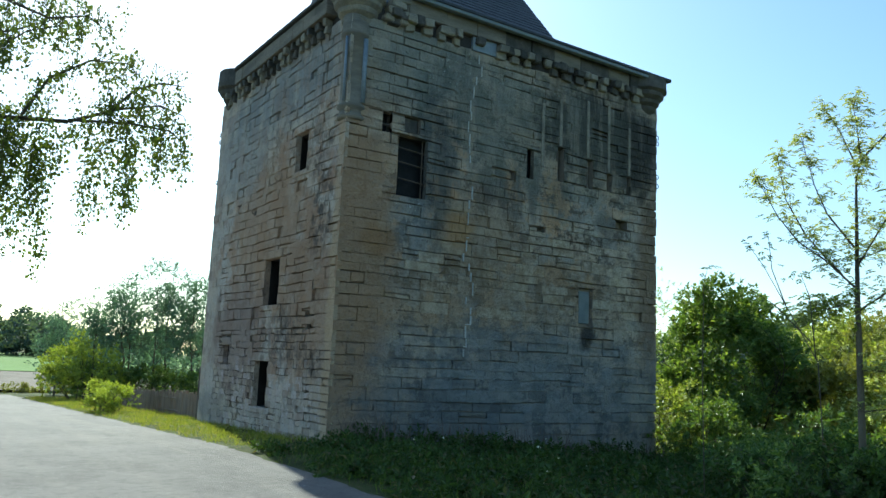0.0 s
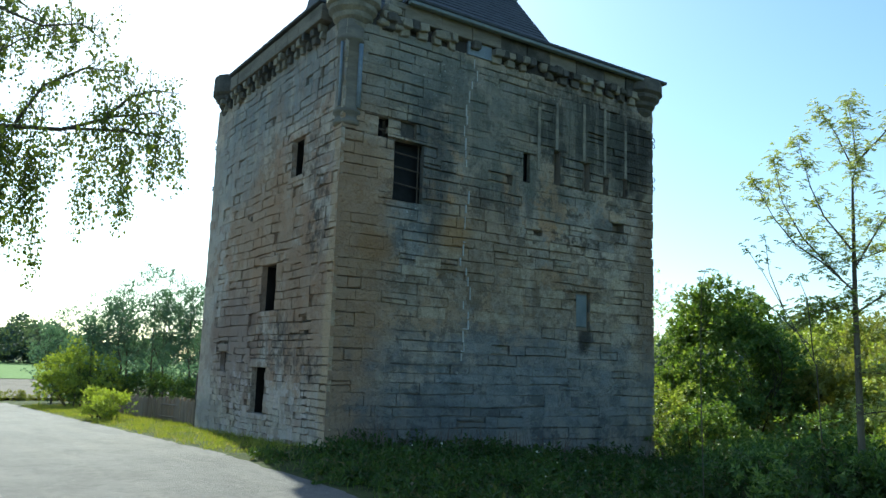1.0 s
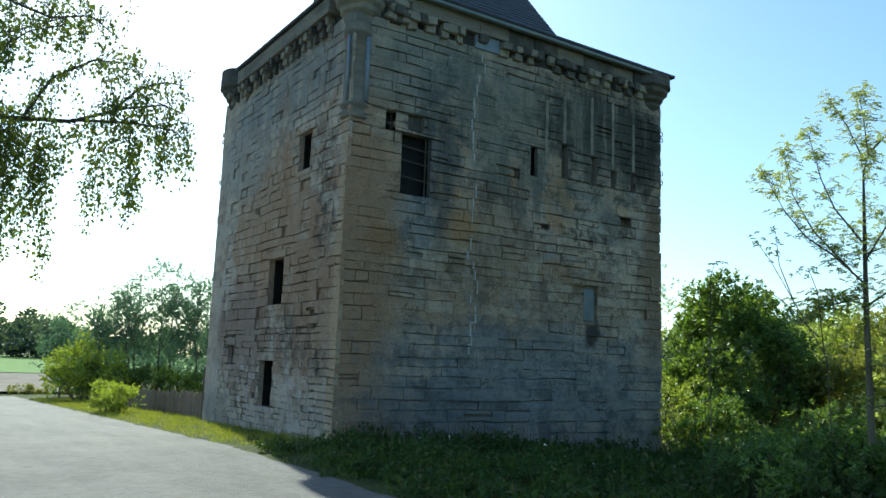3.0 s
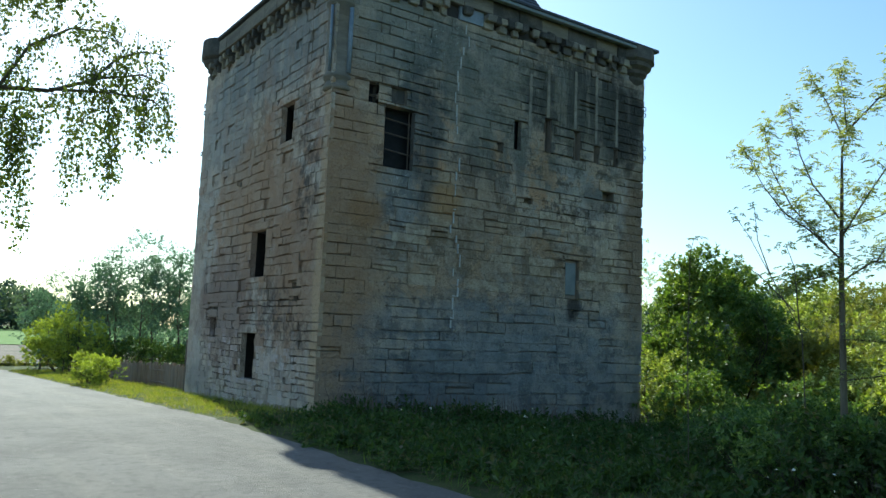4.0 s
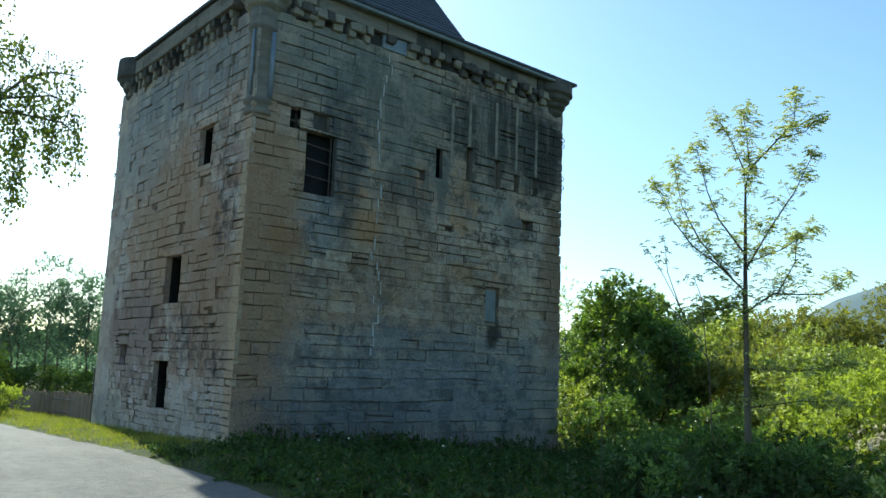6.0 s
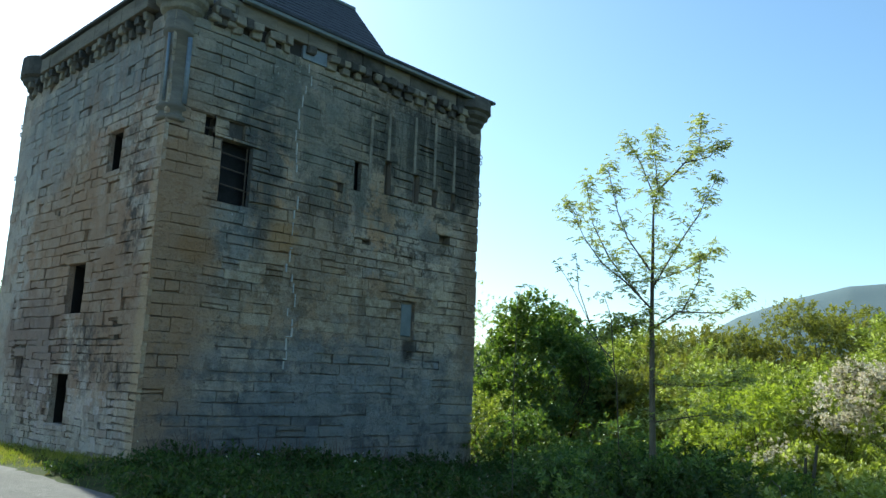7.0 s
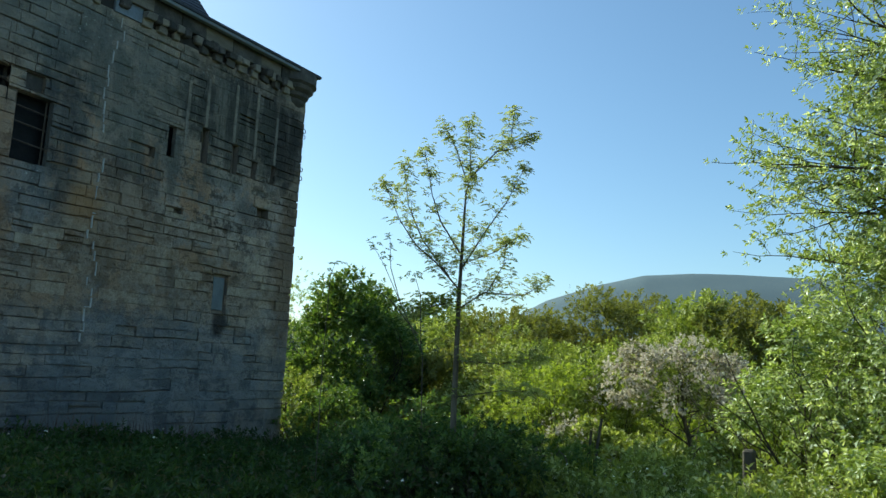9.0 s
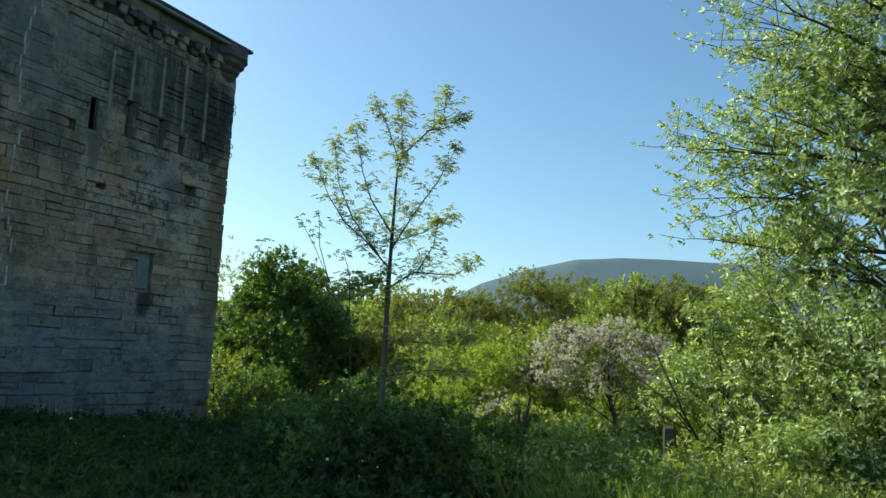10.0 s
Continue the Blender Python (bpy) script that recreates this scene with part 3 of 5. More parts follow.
def stone_arrays(rects, rnd, put, flip, rough):
    """Stones proud of the mortar with worn, sloping edges and wavering beds: 8 verts and 5 faces each."""
    verts, faces = [], []
    for u0, u1, z0, z1 in rects:
        kind_of = rnd.random()
        calm = noise.noise(Vector((u0 * 0.45, z0 * 0.45, rough * 90)))  # stretches where the pointing still holds
        if kind_of < 0.34 + 0.6 * calm:  # pointed flush with its neighbours
            gu, gz, out, e, shake = -0.002, -0.002, -0.004 - rnd.uniform(0, 0.003), 0.002, 0.0
        elif kind_of < 0.8 + 0.3 * calm:  # worn back a little
            gu, gz, out, e, shake = rnd.uniform(-0.002, 0.006), rnd.uniform(-0.003, 0.009), -rnd.uniform(-0.01, rough), rnd.uniform(0.004, 0.018), 0.009
        elif kind_of < 0.975:  # open joints, deeply worn
            gu, gz, out, e, shake = rnd.uniform(0.003, 0.012), rnd.uniform(0.005, 0.02), rnd.uniform(-0.01, 0.025), rnd.uniform(0.006, 0.026), 0.02
        else:  # hollowed out
            gu, gz, out, e, shake = 0.008, 0.012, rnd.uniform(0.035, 0.07), 0.012, 0.016
        a, b, c, d = u0 + gu, u1 - gu, z0 + gz, z1 - 0.4 * gz
        eu = 0.35 * e
        j = [rnd.uniform(-shake, shake) for _ in range(8)]
        back = [(a, 0.1, c), (b, 0.1, c), (b, 0.1, d), (a, 0.1, d)]
        front = [(a + eu + 0.5 * j[0], out + j[4] * 0.7, c + e + j[1]), (b - eu + 0.5 * j[2], out + j[5] * 0.7, c + e + j[3]), (b - eu + 0.5 * j[4], out + j[6] * 0.7, d - e + j[5]), (a + eu + 0.5 * j[6], out + j[7] * 0.7, d - e + j[7])]
        o = len(verts)
        verts += [put(u, w, z + 0.022 * math.sin(1.3 * u + 0.9 * z) * math.sin(0.7 * u - 1.1 * z + 2)) for u, w, z in back + front]
        quads = [(o + 4, o + 5, o + 6, o + 7)] + [(o + i, o + (i + 1) % 4, o + 4 + (i + 1) % 4, o + 4 + i) for i in range(4)]
        faces += [q[::-1] for q in quads] if flip else quads
    return verts, faces


def masonry(rects, rnd, put, flip, rough, material, parent, single):
    """Stones picked by a stretch of the wall are parts; the rest is one mesh."""
    alone = [r for r in rects if single(r)][:150]
    chosen = set(alone)
    v, f = stone_arrays([r for r in rects if r not in chosen], rnd, put, flip, rough)
    ob = raw("stonework", v, f, material, parent)
    ob["kind"] = "stuff"
    for r in alone:
        v, f = stone_arrays([r], rnd, put, flip, rough)
        raw("stone", v, f, material, parent)


# string course, corner shaft and round corbelled corners
bm = bmesh.new()
lathe(bm, (0.24, 0.24), [(0.30, 7.86), (0.34, 7.9), (0.34, 7.98), (0.29, 8.02), (0.29, 8.12), (0.35, 8.17), (0.35, 8.24), (0.30, 8.3), (0.30, 10.0), (0.36, 10.05), (0.36, 10.12), (0.33, 10.2), (0.34, 10.6)])
part("corner_shaft", bm, COPING, tower, "round engaged corner shaft with moulded rings", smooth=True)
for x, y, r in ((-0.06, 0.1, 0.035), (0.4, -0.03, 0.065)):
    part("lead_strip", lathe(bmesh.new(), (x, y), [(r, 8.32), (r, 9.98)], 10), LEAD, tower, "blue-grey strip beside the corner shaft", smooth=True)


def drum(x, y, r, tall=0.0):
    prof = [(0.42, 10.3), (0.56, 10.44), (0.58, 10.52), (0.55, 10.54), (0.7, 10.64), (0.74, 10.74), (0.7, 10.76), (0.86, 10.86), (0.9, 10.96), (0.86, 10.98), (1.0, 11.06), (1.0, 11.2), (0.97, 11.46 + tall), (0.3, 11.5 + tall)]
    b = lathe(bmesh.new(), (x, y), [(r * k, z) for k, z in prof])
    for v in b.verts:
        v.co += 0.045 * Vector((noise.noise(v.co * 3), noise.noise(v.co * 3 + Vector((7, 0, 0))), 0.6 * noise.noise(v.co * 3 + Vector((0, 9, 0)))))
    return b


part("turret_corbel", drum(0.30, 0.30, 0.7, -0.1), CORBEL, tower, "round corbelled turret base of weathered stone")
part("turret_corbel", drum(0.36, WY - 0.62, 0.78, 0.2), CORBEL_DARK, tower, "round corbelled turret base of blackened stone")
part("turret_corbel", drum(WX - 0.42, 0.36, 0.86), CORBEL_DARK, tower, "round corbelled turret base of blackened stone")


# corbel tables and parapets
def corbel(bm, put, u, z0, rnd, wide=0.13):
    w = wide * rnd.uniform(0.8, 1.2)
    for k, (d, h) in enumerate(((0.12, 0.22), (0.25, 0.2))):
        a, b = put(u - w, 0.05, 0), put(u + w + rnd.uniform(-0.03, 0.05), -d * rnd.uniform(0.75, 1.1), 0)
        block(bm, min(a[0], b[0]), max(a[0], b[0]), min(a[1], b[1]), max(a[1], b[1]), z0 + k * 0.2, z0 + k * 0.2 + h, 0.018, 0.03, rnd)
    return bm


rnd = random.Random(5)
u = 1.15
while u < 10.3:
    worn = rnd.random()
    if worn > 0.12 and not 3.55 < u < 4.6:
        part("corbel", corbel(bmesh.new(), to_south, u, 10.55 + rnd.uniform(-0.03, 0.03), rnd), CORBEL if rnd.random() > 0.5 else CORBEL_DARK, tower)
    if rnd.random() > 0.35:
        part("corbel", block(bmesh.new(), u + 0.12, u + 0.4, -0.14 - 0.1 * worn, 0.05, 10.74, 11.0, 0.04, 0.03, rnd), CORBEL_DARK if worn > 0.5 else CORBEL, tower)
    u += 0.5
u = 1.3
while u < 9.0:
    part("corbel", corbel(bmesh.new(), to_west, u, 10.44, rnd, 0.09), CORBEL if rnd.random() > 0.6 else CORBEL_DARK, tower)
    u += 0.42
u = 1.55
while u < 10.5:
    w = rnd.uniform(0.7, 1.3)
    # mostly dark stones: the shadow band under the eaves, put into colour
    part("parapet_stone", block(bmesh.new(), u, min(u + w, 10.6) - 0.012, -0.14 + rnd.uniform(-0.03, 0.03), 0.3, 10.97, 11.38, 0.015, 0.012, rnd), CORBEL_DARK if rnd.random() > 0.4 else COPING, tower)
    u += w
u = 1.0
while u < 7.9:
    w = rnd.uniform(0.6, 1.2)
    part("parapet_stone", block(bmesh.new(), -0.27 + rnd.uniform(-0.012, 0.012), 0.3, u, min(u + w, 7.94) - 0.012, 10.86, 11.3, 0.015, 0.006, rnd), COPING, tower)
    u += w
for k in range(9):
    x = 0.85 + 0.09 * k
    part("parapet_stone", block(bmesh.new(), x, x + rnd.uniform(0.25, 0.5), -0.16 + rnd.uniform(-0.06, 0.05), 0.3, 10.62 + 0.19 * (k % 5), 10.82 + 0.19 * (k % 5), 0.03, 0.03, rnd), CORBEL, tower)
bm = bmesh.new()
block(bm, 1.6, 11.46, -0.4, 0.35, 11.43, 11.53, 0.02)
part("eaves_edge", bm, SLATE, tower, "thin dark slate eaves edge over the parapet")
part("eaves_board", block(bmesh.new(), 1.6, 10.6, -0.38, -0.22, 11.33, 11.43, 0.015), PANEL, tower)
part("eaves_edge", block(bmesh.new(), -0.36, 0.35, 1.0, 7.94, 11.32, 11.41, 0.02), SLATE, tower)
part("lead_panel", block(bmesh.new(), 3.68, 4.5, -0.06, 0.04, 10.58, 11.0, 0.01), LEAD, tower, "blue-grey lead sheet over a gap in the corbels")

# gabled slate roof behind the wall walk
RIDGE_Z, RIDGE_Y, SLOPE = 16.05, 5.4, 1.2
bm = bmesh.new()
pts = [[bm.verts.new((x, y, z)) for y, z in ((1.45, RIDGE_Z - 3.95 * SLOPE), (RIDGE_Y, RIDGE_Z), (9.35, RIDGE_Z - 3.95 * SLOPE))] for x in (1.85, 9.7)]
bm.faces.new(pts[0])
bm.faces.new(pts[1][::-1])
bm.faces.new((pts[0][0], pts[1][0], pts[1][1], pts[0][1]))
bm.faces.new((pts[0][1], pts[1][1], pts[1][2], pts[0][2]))
bm.faces.new((pts[0][2], pts[1][2], pts[1][0], pts[0][0]))
roof = part("roof", bm, SLATE, tower, "steep dark slate roof")
slates_v, slates_f = [], []
rnd = random.Random(9)
run = 3.95 * math.hypot(1, SLOPE)
ny, nz = -SLOPE / math.hypot(1, SLOPE), 1 / math.hypot(1, SLOPE)
s = 0.0
row = 0
while s < run - 0.05:
    x = 1.83 + (0.14 if row % 2 else 0.0)
    while x < 9.72:
        w = min(rnd.uniform(0.24, 0.32), 9.73 - x)
        o = len(slates_v)
        for du, ds, lift in ((0.004, 0.0, 0.028), (w - 0.004, 0.0, 0.028), (w - 0.004, 0.3, 0.006), (0.004, 0.3, 0.006), (0.004, 0.0, 0.012), (w - 0.004, 0.0, 0.012)):
            t = s + ds
            lift += rnd.uniform(0, 0.006)
            slates_v.append((x + du, 1.45 + t / math.hypot(1, SLOPE) + ny * lift, RIDGE_Z - 3.95 * SLOPE + t * SLOPE / math.hypot(1, SLOPE) + nz * lift))
        slates_f += [(o, o + 1, o + 2, o + 3), (o + 4, o + 5, o + 1, o)]
        x += w
    s += 0.24
    row += 1
slates = raw("slate_cladding", slates_v, slates_f, SLATE, roof)
slates["kind"] = "stuff"
part("ridge_cap", block(bmesh.new(), 1.8, 9.75, RIDGE_Y - 0.08, RIDGE_Y + 0.08, RIDGE_Z - 0.02, RIDGE_Z + 0.09, 0.03), LEAD, roof, "lead ridge cap")


# weathered pilaster strips that run up from the blind slots
rnd = random.Random(14)
for x, z0, z1 in ((6.34, 7.75, 9.7), (7.03, 8.5, 9.95), (8.13, 8.35, 10.15), (9.02, 8.05, 10.2), (9.92, 8.1, 9.65)):
    z = z0
    while z < z1 - 0.1:
        h = min(rnd.uniform(0.3, 0.6), z1 - z)
        part("pilaster_stone", block(bmesh.new(), x - 0.055, x + 0.055, -0.022, 0.03, z, z + h - 0.004, 0.01, 0.006, rnd), CORBEL, tower)
        z += h


# window bars, panels, iron rings
def bar(name, a, b, r, parent, material=IRON, label=""):
    v, f = tubes([(a, b, r, r)], 6)
    return raw(name, v, f, material, parent, label)


for z in (6.62, 7.05, 7.42):
    bar("window_bar", (1.5, 0.16, z + 0.05), (1.96, 0.12, z), 0.022, tower)
    bar("window_bar", (1.96, 0.12, z), (2.42, 0.16, z - 0.02), 0.022, tower)
bar("window_bar", (2.33, 0.15, 6.15), (2.33, 0.15, 7.76), 0.02, tower)
bar("window_bar", (1.0, 0.12, 7.96), (1.32, 0.12, 7.95), 0.03, tower)
part("stone_panel", block(bmesh.new(), 7.9, 8.36, 0.06, 0.13, 3.34, 4.3, 0.03), PANEL, tower, "blue-grey carved stone panel in a recess")
part("panel_frame", block(bmesh.new(), 7.78, 8.48, -0.035, 0.05, 4.39, 4.5, 0.015), STONE_S, tower)
part("hood_stone", block(bmesh.new(), 9.2, 9.95, -0.03, 0.05, 6.63, 6.98, 0.02), STONE_S, tower)
for x, y, z in ((WX, 0.05, 9.62), (WX, 0.05, 9.42), (WX, 0.05, 8.3), (WX, 0.05, 8.0), (0, WY, 9.6), (0, WY, 9.35), (0, WY, 7.9)):
    ring = [(math.cos(a) * 0.07, math.sin(a) * 0.07) for a in np.linspace(0, 2 * math.pi, 11)]
    out = 1 if x > 1 else 0
    segs = [((x + (0.08 + p[0]) * out, y + (0.08 + p[0]) * (1 - out), z + p[1]), (x + (0.08 + q[0]) * out, y + (0.08 + q[0]) * (1 - out), z + q[1]), 0.014, 0.014) for p, q in zip(ring, ring[1:])]
    v, f = tubes(segs, 5)
    raw("iron_ring", v, f, IRON, tower, "small rusted iron ring on the wall edge")
# near-black panes set in the openings in place of their inner shade
for o in (SOUTH[0], SOUTH[1], SOUTH[3]):
    part("window_pane", block(bmesh.new(), o[0] - 0.02, o[1] + 0.1, 0.3, 0.32, o[2] - 0.02, o[3] + 0.02), PANE, tower, "window pane, coloured near-black for the shade behind it")
part("stained_panel", block(bmesh.new(), SOUTH[2][0] + 0.004, SOUTH[2][1] - 0.004, 0.1, 0.2, SOUTH[2][2] + 0.004, SOUTH[2][3] - 0.004, 0.01), CORBEL_DARK, tower, "black stained stone over the window")
# sills and lintels of the west slits
for u0, u1, z0, z1, d in WEST[:4]:
    part("sill", block(bmesh.new(), -0.03, 0.2, u0 - 0.1, u1 + 0.12, z0 - 0.16, z0 - 0.004, 0.02), STONE_W, tower)
    part("lintel", block(bmesh.new(), -0.025, 0.2, u0 - 0.14, u1 + 0.16, z1 + 0.004, z1 + 0.24, 0.02), STONE_W, tower)
# zigzag of lime pointing up the wall
rnd = random.Random(21)
z = 2.2
last = 3.8
while z < 10.35:
    h = rnd.uniform(0.18, 0.36)
    x = 3.82 + 0.1 * math.sin(z * 2.1) + rnd.uniform(-0.14, 0.14)
    wide = rnd.uniform(0.022, 0.04)
    if rnd.random() > 0.22:
        part("lime_joint", block(bmesh.new(), x, x + wide, -0.03, 0.03, z, z + h, 0.0, 0.006, rnd), LIME, tower)
    if rnd.random() > 0.8:
        part("lime_joint", block(bmesh.new(), min(x, last), max(x, last) + wide, -0.026, 0.03, z - 0.012, z + 0.012, 0.0, 0.005, rnd), LIME, tower)
    last = x
    z += h * rnd.uniform(1.0, 1.35)


# ---- fence and post ----
fence = thing("fence", "weathered grey wooden pale fence beside the verge", "fence", (0.3, 10.2, -0.3))
rnd = random.Random(3)
y = 10.0
while y < 24.0:
    x, z, h = 0.3 + 0.05 * math.sin(y), -0.028 * y, rnd.uniform(0.86, 1.0)
    bm = bmesh.new()
    block(bm, x - 0.012, x + 0.012, y - 0.04, y + 0.04, z - 0.1, z + h, 0.0, 0.008, rnd)
    bmesh.ops.rotate(bm, cent=(x, y, z), matrix=Matrix.Rotation(rnd.uniform(-0.04, 0.04), 3, "X"), verts=bm.verts)
    part("pale", bm, TIMBER, fence)
    y += rnd.uniform(0.105, 0.14)
for k in range(7):
    y = 10.1 + 2.3 * k
    part("post", block(bmesh.new(), 0.34, 0.44, y - 0.05, y + 0.05, -0.028 * y - 0.3, -0.028 * y + 1.0, 0.01), TIMBER, fence)
for h in (0.25, 0.7):
    for k in range(6):
        y = 10.1 + 2.3 * k
        v, f = tubes([((0.33, y, -0.028 * y + h), (0.33, y + 2.3, -0.028 * (y + 2.3) + h), 0.03, 0.03)], 4)
        raw("rail", v, f, TIMBER, fence)
part("post", block(bmesh.new(), 0.02, 0.12, 9.9, 10.0, -0.5, 1.55, 0.01), IRON, fence, "dark taller end post by the wall")


# ---- plants ----
def spot(bearing, d):
    """A place at a bearing (degrees from +x towards +y) and distance from the lay-by."""
    a = radians(bearing)
    return -8.16 + d * math.cos(a), -17.18 + d * math.sin(a)


def limb(points, r0, r1):
    pts = [Vector(p) for p in points]
    n = len(pts) - 1
    return [(pts[i], pts[i + 1], r0 + (r1 - r0) * i / n, r0 + (r1 - r0) * (i + 1) / n) for i in range(n)]


def grow(start, heading, length, r, depth, rnd, segs, tips, spread=0.6, lift=0.15):
    """A branch that bends, tapers and forks; gathers its segments and its leafy ends."""
    p, d = Vector(start), Vector(heading).normalized()
    steps = 3
    for i in range(steps):
        d = (d + Vector((rnd.gauss(0, 0.16), rnd.gauss(0, 0.16), rnd.gauss(0, 0.1) + lift * 0.4))).normalized()
        q = p + d * length / steps
        a, b = r * (1 - 0.5 * i / steps), r * (1 - 0.5 * (i + 1) / steps)
        segs.append((p, q, a, b))
        p = q
        if depth > 0 and i > 0:
            for _ in range(2 if depth > 1 else 1):
                side = Vector((rnd.gauss(0, 1), rnd.gauss(0, 1), rnd.gauss(0, 0.6) + lift)).normalized()
                grow(p, d * (1 - spread) + side * spread, length * rnd.uniform(0.5, 0.75), b * 0.7, depth - 1, rnd, segs, tips, spread, lift)
        if depth <= 1:
            tips.append(p)
    if depth > 0:
        grow(p, d, length * 0.7, r * 0.5, depth - 1, rnd, segs, tips, spread, lift)


def crown_points(k, centre, radii, lumps, rnd_seed, hollow=0.55, clump=0.28):
    """Leaf places in uneven clumps filling a lumpy crown."""
    g = np.random.default_rng(rnd_seed)
    d = g.normal(size=(lumps, 3))
    d /= np.linalg.norm(d, axis=1, keepdims=True)
    d[:, 2] = np.where(d[:, 2] < -0.75, -d[:, 2], d[:, 2])
    rad = g.uniform(hollow, 1.0, size=(lumps, 1)) * (1 + 0.16 * np.sin(d[:, :1] * 5 + rnd_seed) * np.cos(d[:, 1:2] * 4))
    mids = d * rad * np.array(radii)
    size = clump * np.mean(radii) * g.uniform(0.5, 1.25, size=lumps)
    pick = g.integers(0, lumps, size=k)
    off = g.normal(size=(k, 3))
    off /= np.linalg.norm(off, axis=1, keepdims=True)
    off *= g.uniform(0.25, 1.0, size=(k, 1)) ** 0.6
    out = mids[pick] + off * size[pick][:, None] * np.array([1, 1, 0.75])
    return out + np.array(centre), off + 0.35 * d[pick]


def bush(name, label, centre, radii, k, size, material, seed, lumps=60, stems=7, width=0.55, hollow=0.5, clump=0.28, category="bush", bark=TWIG, group="", droop=0.0):
    """A bush: stems from the ground and a crown of leaves in clumps."""
    cx, cy = centre
    gz = float(ground_z(cx, cy))
    ob = thing(name, label, category, (cx, cy, gz), group)
    rnd = random.Random(seed)
    mid = (cx, cy, gz + radii[2] * 0.95)
    segs, tips = [], []
    for i in range(stems):
        a = 2 * math.pi * i / stems + rnd.random()
        grow((cx + 0.15 * radii[0] * math.cos(a), cy + 0.15 * radii[1] * math.sin(a), gz - 0.1), (math.cos(a) * 0.5 * radii[0], math.sin(a) * 0.5 * radii[1], radii[2]), radii[2] * 0.85, 0.012 + 0.014 * radii[2], 2, rnd, segs, tips, 0.5)
    v, f = tubes(segs, 4)
    raw("stem", v, f, bark, ob)["kind"] = "stuff"
    pos, out = crown_points(k // 7, mid, radii, lumps, seed, hollow, clump)
    keep = pos[:, 2] > gz + 0.1
    v, f = sprays(pos[keep], out[keep], size, 7, width, 0.15 + droop)
    raw("crown", v, f, material, ob)
    return ob


def tree(name, label, base, height, crown_mid, radii, k, size, material, seed, trunk_r=0.12, lumps=90, limbs=9, bark=BARK, hollow=0.3, clump=0.26, width=0.5, category="tree", group="", droop=0.2, extra=0):
    """A tree: tapered trunk, forking limbs, and a crown of leaves in clumps and at the twig ends."""
    bx, by = base
    gz = float(ground_z(bx, by))
    ob = thing(name, label, category, (bx, by, gz), group)
    rnd = random.Random(seed)
    top = Vector((crown_mid[0], crown_mid[1], gz + height * 0.92))
    foot = Vector((bx, by, gz - 0.15))
    path = [foot]
    for i in range(1, 7):
        q = foot.lerp(top, i / 6)
        path.append(q + Vector((rnd.gauss(0, 0.02), rnd.gauss(0, 0.02), 0)) * height * 0.5)
    v, f = tubes(limb(path, trunk_r, trunk_r * 0.2), 8)
    raw("trunk", v, f, bark, ob)
    segs, tips = [], []
    for i in range(limbs):
        t = 0.28 + 0.66 * i / limbs
        p = path[int(t * 6)].lerp(path[min(6, int(t * 6) + 1)], t * 6 % 1)
        a = i * 2.4 + rnd.random()
        grow(p, (math.cos(a) * radii[0], math.sin(a) * radii[1], 0.55 * radii[2]), np.mean(radii[:2]) * (0.95 - 0.5 * t), trunk_r * 0.42 * (1.1 - t), 2, rnd, segs, tips)
    v, f = tubes(segs, 5)
    raw("limb", v, f, bark if trunk_r < 0.1 else TWIG, ob)["kind"] = "stuff"
    pos, out = crown_points(k // 7, crown_mid, radii, lumps, seed, hollow, clump)
    if extra:
        g = np.random.default_rng(seed)
        tp = np.array([tuple(p) for p in tips])
        more = tp[g.integers(0, len(tp), extra // 7)] + g.normal(size=(extra // 7, 3)) * size
        pos, out = np.concatenate([pos, more]), np.concatenate([out, unit(extra // 7)])
    v, f = sprays(pos, out, size, 7, width, droop)
    raw("crown", v, f, material, ob)
    return ob


# young ash: its limbs drawn in a plane across the view, s to the right, then height
AX, AY = spot(29.6, 12.5)
ASH_LIMBS = [
    [(0.0, 4.4), (0.04, 6.5), (0.06, 7.45), (0.19, 8.0)],
    [(0.19, 8.0), (0.85, 8.8), (1.46, 9.55), (1.54, 10.5)],
    [(0.19, 8.0), (0.12, 9.1), (0.02, 9.75)],
    [(0.06, 7.9), (-0.29, 8.8), (-0.68, 9.5)],
    [(0.89, 8.83), (1.72, 9.1), (2.02, 9.5)],
    [(-0.05, 4.5), (-0.74, 5.2), (-1.41, 5.7), (-1.91, 6.4), (-2.38, 7.4)],
    [(-0.36, 4.85), (-1.24, 6.0), (-1.75, 7.1), (-1.96, 8.4)],
    [(-0.04, 5.6), (-0.68, 6.5), (-0.98, 7.3), (-1.27, 8.65)],
    [(0.04, 5.1), (0.74, 6.3), (1.34, 7.2), (1.81, 8.2)],
    [(0.03, 5.25), (1.05, 5.7), (1.93, 6.35)],
    [(0.06, 3.9), (0.75, 4.4), (2.02, 4.4), (2.78, 4.95)],
    [(0.85, 4.4), (1.34, 5.3), (1.4, 6.1)],
    [(0.0, 4.1), (-1.05, 3.8), (-1.5, 3.5)],
    [(0.02, 2.3), (1.3, 2.25), (2.4, 2.5)],
    [(0.0, 1.2), (1.4, 1.45), (2.65, 1.45)],
]
ash = thing("ash_tree", "slender young tree with sparse fresh yellow-green leaves", "tree", (AX, AY, float(ground_z(AX, AY))))
rnd = random.Random(11)
right, away = Vector((0.494, -0.87, 0)), Vector((0.87, 0.494, 0))


def on_ash(s, z, depth=0.0):
    return Vector((AX, AY, 1.96 + (z - 1.96) * 0.523)) + (right * s + away * depth) * 0.52


